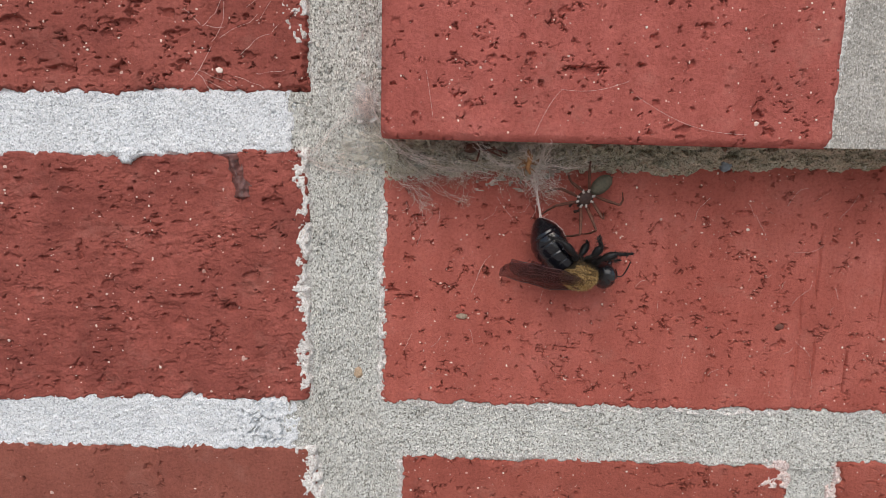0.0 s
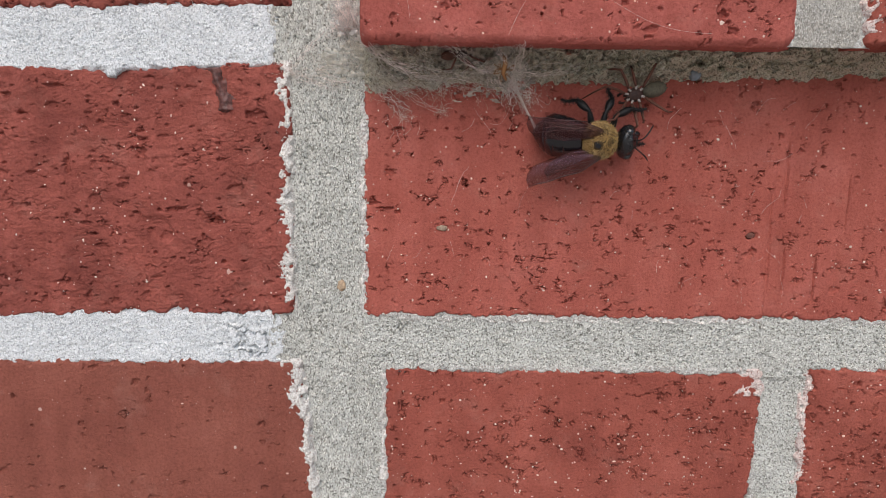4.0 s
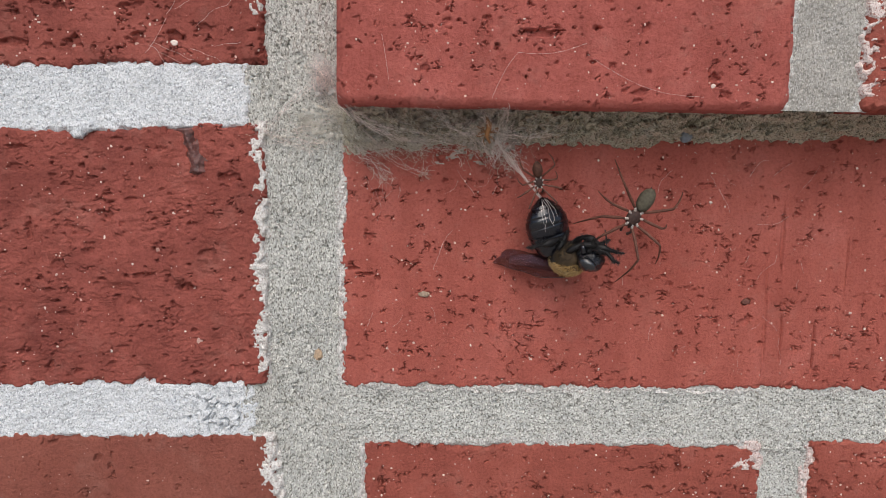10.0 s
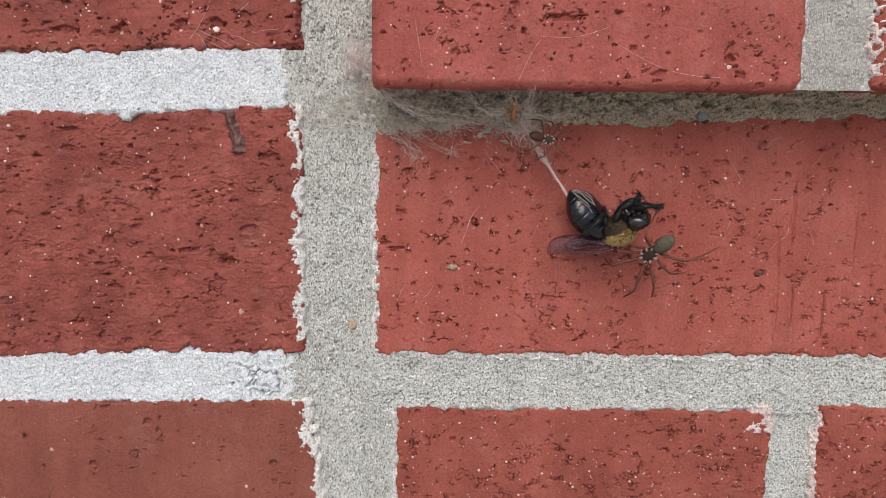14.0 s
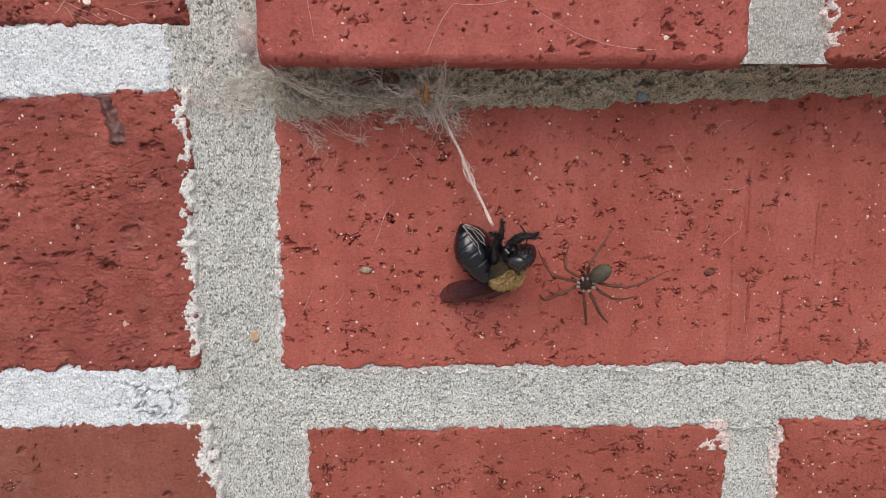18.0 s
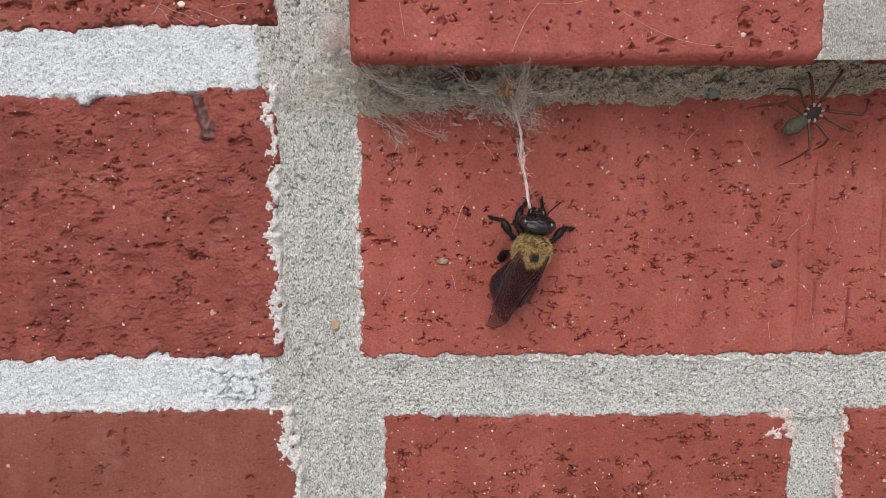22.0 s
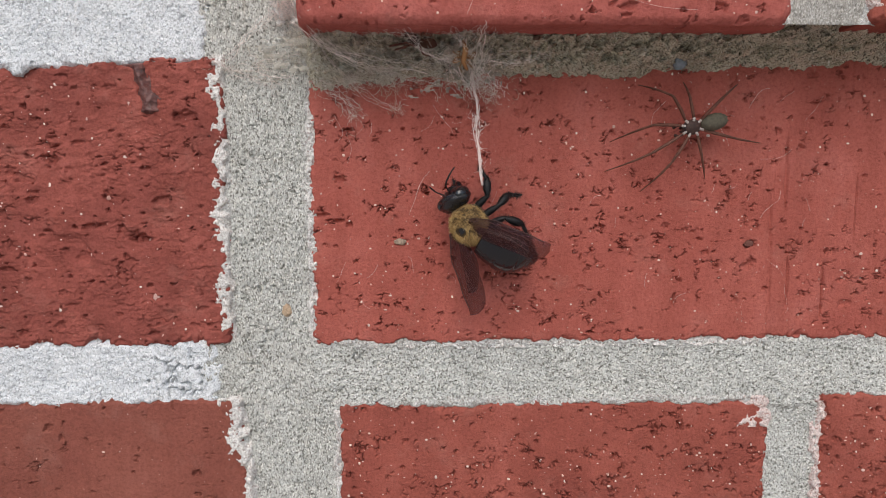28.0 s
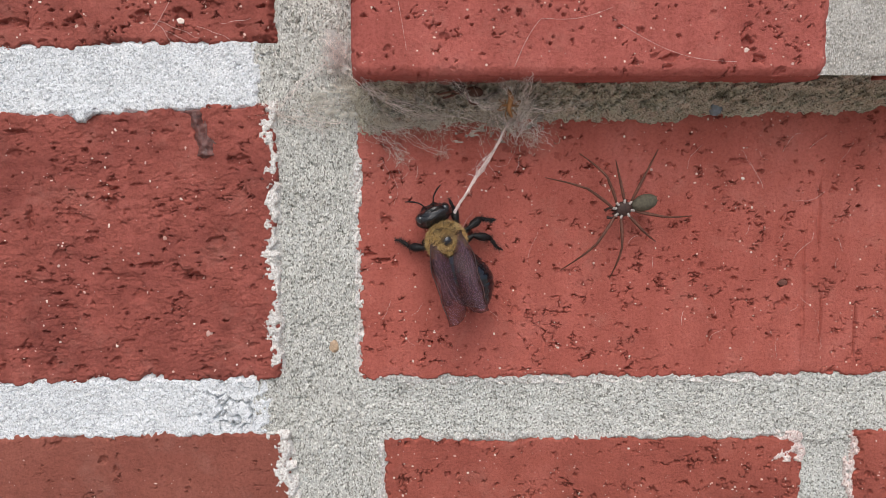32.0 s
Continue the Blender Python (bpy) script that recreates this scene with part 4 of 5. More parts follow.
# ---- silk ----
def wander(start, way, length, n, rng, stray=0.5):
    p, d, out = np.array(start, float), np.array(way, float), []
    d /= np.linalg.norm(d)
    for _ in range(n + 1):
        out.append(tuple(p))
        d = d + stray * rng.normal(size=3) * (1, 0.5, 1)
        d /= np.linalg.norm(d)
        p = p + d * length / n
    return out


def make_cobweb():
    rng = np.random.RandomState(12)
    pieces = []
    for _ in range(2300):
        x = rng.choice([rng.uniform(-0.012, 0.030), rng.normal(0.001, 0.007), rng.normal(0.018, 0.004), rng.uniform(-0.034, -0.010), rng.uniform(0.03, 0.10)], p=[0.40, 0.26, 0.22, 0.10, 0.02])
        z = rng.uniform(1.1845, 1.1955) if x > -0.012 else rng.normal(1.1895, 0.0018)
        y = (float(ledge_depth(np.array([x]), np.array([z]))[0]) - abs(rng.normal(0.0008, 0.0012))) if x > -0.012 else 0.0002 - abs(rng.normal(0.0002, 0.0006))
        pts = wander((x, y, z), (rng.choice([-1, 1]), rng.normal(0, 0.15), rng.normal(-0.05, 0.5)), rng.uniform(0.0015, 0.007), 9, rng, rng.uniform(0.3, 0.9))
        pieces.append(tube(pts, [rng.choice([0.000010, 0.000019, 0.000036], p=[0.5, 0.36, 0.14])] * len(pts), 3))
    ends = (((-0.0125, -0.017, 1.1955), (0.0005, -0.003, 1.1855)), ((-0.0120, -0.0008, 1.1862), (-0.0035, -0.0012, 1.1795)), ((-0.0105, -0.0008, 1.1855), (-0.0040, -0.0012, 1.1790)),
            ((0.0215, -0.0195, 1.1950), (0.0195, -0.009, 1.1885)), ((0.0235, -0.019, 1.1950), (0.0215, -0.008, 1.1900)), ((0.0215, -0.008, 1.1895), (0.0330, -0.006, 1.1905)),
            ((0.0200, -0.008, 1.1880), (0.0270, -0.008, 1.1825)), ((0.0160, -0.006, 1.1875), (0.0190, -0.002, 1.1830)), ((0.0100, -0.006, 1.1880), (0.0210, -0.008, 1.1895)),
            ((-0.0300, -0.001, 1.1870), (-0.0150, -0.001, 1.1905)), ((-0.0250, -0.001, 1.1915), (-0.0190, -0.001, 1.1840)), ((-0.0330, -0.002, 1.1885), (-0.0160, -0.002, 1.1860)),
            ((-0.0100, -0.010, 1.1930), (0.0120, -0.008, 1.1870)), ((0.0050, -0.010, 1.1930), (0.0190, -0.008, 1.1900)), ((-0.0020, -0.006, 1.1880), (0.0100, -0.004, 1.1860)))
    white = []
    arcs = (((-0.0150, -0.012, 1.2010), (-0.0040, -0.004, 1.1850), 0.0015), ((-0.0130, -0.018, 1.1950), (0.0040, -0.006, 1.1870), 0.0022), ((-0.0190, -0.002, 1.1990), (-0.0290, -0.002, 1.1900), -0.0010),
            ((-0.0040, -0.004, 1.1850), (-0.0120, -0.001, 1.1862), 0.0012), ((-0.0040, -0.004, 1.1850), (0.0045, -0.002, 1.1805), 0.0008), ((0.0060, -0.016, 1.1940), (0.0180, -0.010, 1.1890), 0.0025),
            ((0.0215, -0.0195, 1.1945), (0.0215, -0.010, 1.1890), 0.0002), ((0.0215, -0.010, 1.1890), (0.0360, -0.008, 1.1905), 0.0010), ((0.0160, -0.017, 1.1938), (0.0215, -0.010, 1.1890), 0.0008),
            ((-0.0330, -0.002, 1.1900), (-0.0200, -0.001, 1.1850), 0.0008), ((-0.0110, -0.014, 1.1945), (-0.0010, -0.010, 1.1895), 0.0016))
    for a, b, sag in arcs:
        for _ in range(4):
            o, e = np.array(a) + rng.normal(0, 0.0006, 3), np.array(b) + rng.normal(0, 0.0005, 3) * (1, 0.3, 1)
            pts = [tuple(o + (e - o) * k / 14 + rng.normal(0, 0.00018, 3) - np.array((0, 0, sag * math.sin(math.pi * k / 14)))) for k in range(15)]
            white.append(tube(pts, [rng.uniform(0.000016, 0.00005)] * 15, 4))
    for cx, cy, cz, wide, n in ((-0.0040, -0.004, 1.1852, 0.0011, 130), (0.0215, -0.010, 1.1890, 0.0010, 90), (0.0052, -0.002, 1.1800, 0.0006, 40), (-0.0105, -0.003, 1.1895, 0.0014, 90)):
        for _ in range(n):
            pts = wander((cx + rng.normal(0, wide), cy - abs(rng.normal(0, 0.0006)), cz + rng.normal(0, wide)), rng.normal(size=3), rng.uniform(0.001, 0.003), 6, rng, 0.8)
            pieces.append(tube(pts, [rng.uniform(0.000012, 0.00003)] * len(pts), 3))
    for _ in range(380):
        pts = wander((-0.0176 + rng.normal(0, 0.0012), -0.0012 - abs(rng.normal(0, 0.0015)), 1.2008 + rng.normal(0, 0.0018)), rng.normal(size=3), rng.uniform(0.0015, 0.004), 7, rng, 0.7)
        white.append(tube(pts, [rng.uniform(0.000014, 0.000035)] * len(pts), 3))
    for a, b in ends:
        for _ in range(6):
            n = 16
            w = np.cumsum(rng.normal(0, 0.00036, (n + 1, 3)), 0)
            w -= np.linspace(0, 1, n + 1)[:, None] * w[-1]
            o, e = np.array(a) + rng.normal(0, 0.0010, 3) * (1, 0.4, 1), np.array(b) + rng.normal(0, 0.0010, 3) * (1, 0.2, 1)
            pts = [tuple(o + (e - o) * k / n + w[k]) for k in range(n + 1)]
            (white if rng.rand() < 0.55 else pieces).append(tube(pts, [rng.uniform(0.000012, 0.00004)] * (n + 1), 4))
    for cx, cz, n in ((-0.0038, 1.1788, 40), (0.0215, 1.1850, 110), (0.0245, 1.1825, 60), (-0.0150, 1.1950, 110), (-0.0135, 1.1915, 120), (0.004, 1.187, 160), (0.0130, 1.1875, 120)):
        for _ in range(n):
            y = -0.0006 - abs(rng.normal(0, 0.0012)) - (0.003 if cx > 0 else 0)
            pts = wander((cx + rng.normal(0, 0.0011), y, cz + rng.normal(0, 0.0013)), rng.normal(size=3), rng.uniform(0.001, 0.004), 6, rng, 0.6)
            pieces.append(tube(pts, [rng.uniform(0.000015, 0.00004)] * len(pts), 3))
    for _ in range(34):
        a = np.array((rng.uniform(0.0135, 0.0265), rng.uniform(-0.012, -0.006), rng.uniform(1.1865, 1.1925)))
        b = np.array((0.0210 + rng.normal(0, 0.0006), -0.0060 + rng.normal(0, 0.0008), 1.1835 + rng.normal(0, 0.0014)))
        pts = [tuple(a + (b - a) * k / 8 + rng.normal(0, 0.00012, 3) + np.array((0, 0, -0.0004 * math.sin(math.pi * k / 8)))) for k in range(9)]
        white.append(tube(pts, [rng.uniform(0.000014, 0.00004)] * 9, 3))
    web = tagged(part("cobweb", joined(pieces), SILK_GREY), "dusty grey cobweb tangled under the projecting course", "cobweb", kind="stuff")
    part("silk_strand", joined(white), SILK, web, "white silk strands")
    crumbs = []
    for _ in range(700):
        x = rng.choice([rng.uniform(-0.012, 0.034), rng.normal(0.0, 0.006), rng.uniform(0.03, 0.132)], p=[0.5, 0.2, 0.3])
        low = 1.1848 + 0.042 * min(max(x, 0), 0.2)
        z = low + rng.normal(0.0004, 0.0009) if rng.rand() < 0.6 else rng.uniform(low, 1.1945)
        y = float(ledge_depth(np.array([x]), np.array([z]))[0])
        crumbs.append((x, y - 0.0002, z, rng.choice([0.00012, 0.0002, 0.0003], p=[0.5, 0.35, 0.15]) * rng.uniform(0.7, 1.2)))
    pebbles("dust_crumb", crumbs, CRUMB, web, "dusty crumbs of mortar and silk", rng)
    for x0, x1, z0, z1, front, hole, seed in ((-0.0290, 0.0060, 1.1835, 1.1985, 0.0010, 0.2, 3), (-0.0020, 0.0300, 1.1820, 1.1955, 0.0014, 0.12, 6), (-0.0212, -0.0140, 1.1955, 1.2060, 0.0022, -0.05, 9)):
        xs, zs = np.arange(x0, x1, 0.0003), np.arange(z0, z1, 0.0003)
        X, Z = np.meshgrid(xs, zs)
        U, V = X + 0.5 * (Z - 1.19), Z + 0.3 * field(X, Z, 0.006, 0.006, seed) * 0.004
        base = np.where(X > -0.0120, np.minimum(ledge_depth(X, Z), 0.0), -0.0002)
        Y = base - front - 0.0007 * rough_field(X, Z, 0.004, seed, 4)
        u, v = np.abs((X - (x0 + x1) / 2) / (x1 - x0) * 2), np.abs((Z - (z0 + z1) / 2) / (z1 - z0) * 2)
        full = 0.8 * field(U, V, 0.0050, 0.0020, seed + 1) + 0.6 * field(U, V, 0.0022, 0.0006, seed + 2) + 0.5 * field(X, Z, 0.0007, 0.0007, seed + 3) + 0.1 - 0.9 * u ** 3 - 0.9 * v ** 3
        keep = full[:-1, :-1] > hole
        i = np.arange(X.size).reshape(X.shape)
        q = np.stack([i[:-1, :-1][keep], i[:-1, 1:][keep], i[1:, 1:][keep], i[1:, :-1][keep]], -1)
        used, back = np.unique(q, return_inverse=True)
        part("silk_sheet", (np.stack([X, Y, Z], -1).reshape(-1, 3)[used].tolist(), back.reshape(-1, 4).tolist()), SILK_PALE if seed == 9 else SILK_SHEET, web, "torn dusty sheet of silk")
    return web


def make_wisps():
    rng = np.random.RandomState(31)
    pieces = []
    for _ in range(40):
        x, z = rng.uniform(-0.010, 0.10), rng.uniform(1.135, 1.184)
        pts = wander((x, -0.0004, z), (rng.normal(0, 0.5), 0, rng.choice([-1, 1])), rng.uniform(0.002, 0.008), 7, rng, 0.25)
        pieces.append(tube([(a, -0.00035, c) for a, b, c in pts], [rng.uniform(0.000012, 0.000024)] * len(pts), 4))
    for a, b, sag in (((0.0185, 1.1955), (0.0235, 1.2045), 0.001), ((0.0235, 1.2045), (0.037, 1.2065), -0.001), ((0.0385, 1.2035), (0.061, 1.1965), -0.002), ((-0.002, 1.1985), (-0.0035, 1.2075), 0.0004)):
        pts = [(a[0] + (b[0] - a[0]) * k / 10, UP - 0.0004, a[1] + (b[1] - a[1]) * k / 10 + sag * math.sin(math.pi * k / 10)) for k in range(11)]
        pieces.append(tube(pts, [0.000022] * 11, 4))
    for _ in range(14):
        x, z = rng.uniform(-0.06, -0.03), rng.uniform(1.203, 1.222)
        pts = wander((x, 0, z), (1, 0, rng.normal(0, 0.4)), rng.uniform(0.004, 0.012), 8, rng, 0.2)
        pieces.append(tube([(a, LEFT - 0.0005, c) for a, b, c in pts], [0.000025] * len(pts), 4))
    return tagged(part("silk_wisp", joined(pieces), SILK), "fine silk wisps clinging to the brick faces", "silk", kind="stuff")


def make_thread():
    """A rope of silk, 30 mm long, rising along z from the bee."""
    rng = np.random.RandomState(44)
    pieces = []
    for k in range(13):
        spread = rng.uniform(0.00002, 0.00030)
        turn, ph = rng.uniform(150, 420), rng.uniform(0, 6.28)
        pts = []
        for i in range(41):
            z = 0.030 * i / 40
            fat = 1 + 2.2 * math.exp(-((z - 0.0115) / 0.0016) ** 2) + 1.2 * math.exp(-((z - 0.0135) / 0.001) ** 2) + 30 * max(0, z - 0.017)
            kink = 0.0004 * math.sin(z * 260) + 0.00022 * math.sin(z * 610 + 1)
            pts.append((spread * fat * math.cos(ph + turn * z) + kink + rng.normal(0, 0.00005), spread * fat * math.sin(ph + turn * z), z))
        pieces.append(tube(pts, [rng.uniform(0.00003, 0.00006)] * 41, 4))
    for _ in range(60):
        z = rng.choice([rng.uniform(0.001, 0.024), rng.normal(0.012, 0.0012)])
        pts = wander((rng.normal(0, 0.0002), rng.normal(0, 0.0002), z), (rng.normal(0, 0.8), 0.2, rng.choice([-1, 1])), rng.uniform(0.0008, 0.003), 6, rng, 0.4)
        pieces.append(tube(pts, [0.00003] * len(pts), 3))
    return tagged(part("silk_thread", joined(pieces), SILK), "twisted pale silk thread between cobweb and bee", "silk thread")


cobweb, wisps, thread = make_cobweb(), make_wisps(), make_thread()

# ---- small things on the wall ----
rng = np.random.RandomState(3)
husk = part("husk", joined([tube(*smooth_path([(0.0180, -0.0105, 1.1925), (0.0188, -0.0118, 1.1905), (0.0184, -0.0112, 1.1885), (0.0192, -0.010, 1.1868)], [0.0002, 0.0006, 0.0005, 0.0002]), 8)]
                           + [tube(wander((0.0186, -0.011, 1.189), rng.normal(size=3), 0.003, 5, rng), [0.0001] * 6, 4) for _ in range(14)]), HUSK)
tagged(husk, "dry orange insect husk caught in the cobweb", "husk")
def dried_drip():
    """A flat trickle with lumps, widening to a foot."""
    xs, zs = np.arange(-0.0505, -0.0425, STEP), np.arange(1.1775, 1.1903, STEP)
    X, Z = np.meshgrid(xs, zs)
    s = np.clip((1.1900 - Z) / 0.0105, 0, 1)
    mid = -0.0472 + 0.0022 * s ** 1.6 + 0.0004 * field(X * 0, Z, 0.002, 0.002, 4)
    half = 0.0008 + 0.0006 * np.clip(s - 0.75, 0, 1) * 4 + 0.0003 * field(X * 0, Z, 0.0011, 0.0011, 5)
    off = np.abs(X - mid) / half + 0.35 * field(X, Z, 0.0007, 0.0007, 6)
    H = 0.00075 * np.clip(1.25 - off, -1, 0.8) + 0.0002 * field(X, Z, 0.0006, 0.0006, 7) - 0.004 * np.clip((1.1793 - Z) / 0.0008 + 0.5 * field(X, Z, 0.001, 0.001, 8), 0, 1) - 0.004 * np.clip((Z - 1.1888) / 0.001, 0, 1)
    return grid_mesh("dried_drip", np.stack([X, LEFT - 0.00022 - H, Z], -1), plain("dried_resin", (0.13, 0.055, 0.048), 0.32, 0.5, 0.6, 700, 0.0004), None)


drip = dried_drip()
tagged(drip, "glossy brown dried drip below a whitewashed joint", "drip")
flake = part("flake", blob((0.0056, -0.0003, 1.1520), (0.0013, 0.0003, 0.0007), 10, 14, 0.35, 9), plain("flake_tan", (0.36, 0.27, 0.20), 0.8, 0.3, 0.4, 1500, 0.0002))
tagged(flake, "small tan flake stuck to the smooth brick", "flake")
chip = part("stone_chip", blob((0.0813, 0.0002, 1.1511), (0.0011, 0.0002, 0.0009), 6, 5, 0.3, 2), plain("stone_brown", (0.16, 0.065, 0.05), 0.8, 0.3, 0.4, 1500, 0.0002))
tagged(chip, "dark brown stone chip set in the brick", "stone chip")
speck = part("seed_husk", blob((-0.0189, 0.0002, 1.1373), (0.0010, 0.0003, 0.0014), 8, 10, 0.5, 5), plain("seed_tan", (0.46, 0.34, 0.23), 0.8, 0.3, 0.4, 1500, 0.0002))
tagged(speck, "tan seed husk caught on the grey vertical joint", "seed husk")
lump = part("mortar_lump", joined([blob((-0.0702, LEFT - 0.0004, 1.1887), (0.0027, 0.0010, 0.0015), 16, 22, 0.5, 11), blob((-0.0708, LEFT - 0.0005, 1.1875), (0.0016, 0.0009, 0.0012), 14, 18, 0.5, 13)]), MORTAR_WHITE)
tagged(lump, "pale lump of mortar squeezed out below a whitewashed joint", "mortar lump")
stone = part("pebble", blob((0.0640, -0.0022, 1.1893), (0.0014, 0.0012, 0.0016), 14, 18, 0.25, 4), STONE_BLUE)
tagged(stone, "blue-grey pebble stuck in the mortar ledge", "pebble")


def smear(x0, x1, z0, z1, y, seed, label, side="", thin=0.0, tint=None, lean=0.0):
    """A thin ragged film of lime on a brick's edge; side names the edge that it spreads from."""
    xs, zs = np.arange(x0, x1, STEP), np.arange(z0, z1, STEP)
    X, Z = np.meshgrid(xs, zs)
    u, v = (X - x0) / (x1 - x0) * 2 - 1, (Z - z0) / (z1 - z0) * 2 - 1
    rag = 0.0006 * field(X, Z, 0.002, 0.0024, seed) + 0.00042 * field(X, Z, 0.0008, 0.0008, seed + 2) + 0.0003 * field(X, Z, 0.0004, 0.0004, seed + 3)
    if side:
        reach = {"right": 1 - u, "left": 1 + u, "bottom": 1 + v, "top": 1 - v}[side] / 2
        H = np.minimum(0.0017 * (0.52 - thin - reach) + rag, 0.00028) - 0.0024 * np.clip((0.30 - reach - 0.25 * field(X, Z, 0.0015, 0.0015, seed + 4)) / 0.25, 0, 1)
    else:
        H = 0.0006 * (0.4 - u * u - v * v) + rag
    H = np.clip(H, -0.0030, 0.00028) - 0.012 * np.clip((np.abs(v) if side in ('left', 'right') else np.abs(u) if side else np.maximum(np.abs(u), np.abs(v))) - 0.9, 0, 1)
    grid_mesh("lime_smear", np.stack([X + lean * (Z - z1), y - H, Z], -1), tint or LIME, wall, None, label)


LIME_PINK = mortar_material("lime_pinkish", (0.62, 0.50, 0.47), (0.76, 0.68, 0.64), (0.38, 0.22, 0.19), (0.82, 0.76, 0.73))
smear(-0.0375, -0.0290, 1.2130, 1.2290, LEFT, 2, "pale lime smear", "right", 0.15)
smear(-0.0340, -0.0280, 1.1030, 1.1190, LEFT, 5, "pale lime smear", "right", -0.15, None, -0.1)
smear(-0.0305, -0.0264, 1.0760, 1.1050, LEFT, 6, "pale lime smear", "right", 0.0, None, -0.1)
smear(-0.0338, -0.0293, 1.1300, 1.1600, LEFT, 8, "pale lime smear", "right", 0.0)
smear(-0.0342, -0.0293, 1.1560, 1.1910, LEFT, 3, "pale lime smear", "right", 0.0)
smear(-0.0146, -0.0120, 1.1290, 1.1830, 0.0, 4, "pale lime smear", "left", 0.0)
smear(-0.0096, -0.0070, 1.0850, 1.1160, 0.0, 9, "pale lime smear", "left", 0.1)
smear(-0.0070, 0.0860, 1.1280, 1.1306, 0.0, 1, "pale lime smear", "bottom", 0.40)
smear(0.0920, 0.0985, 1.1960, 1.2300, UP, 6, "pinkish lime smear", "left", 0.0, LIME_PINK)
smear(0.0790, 0.0890, 1.1095, 1.1172, 0.0, 7, "pinkish lime smear", "right", 0.0, LIME_PINK)
smear(0.0973, 0.1010, 1.0850, 1.1172, 0.0, 10, "pinkish lime smear", "left", 0.1, LIME_PINK)


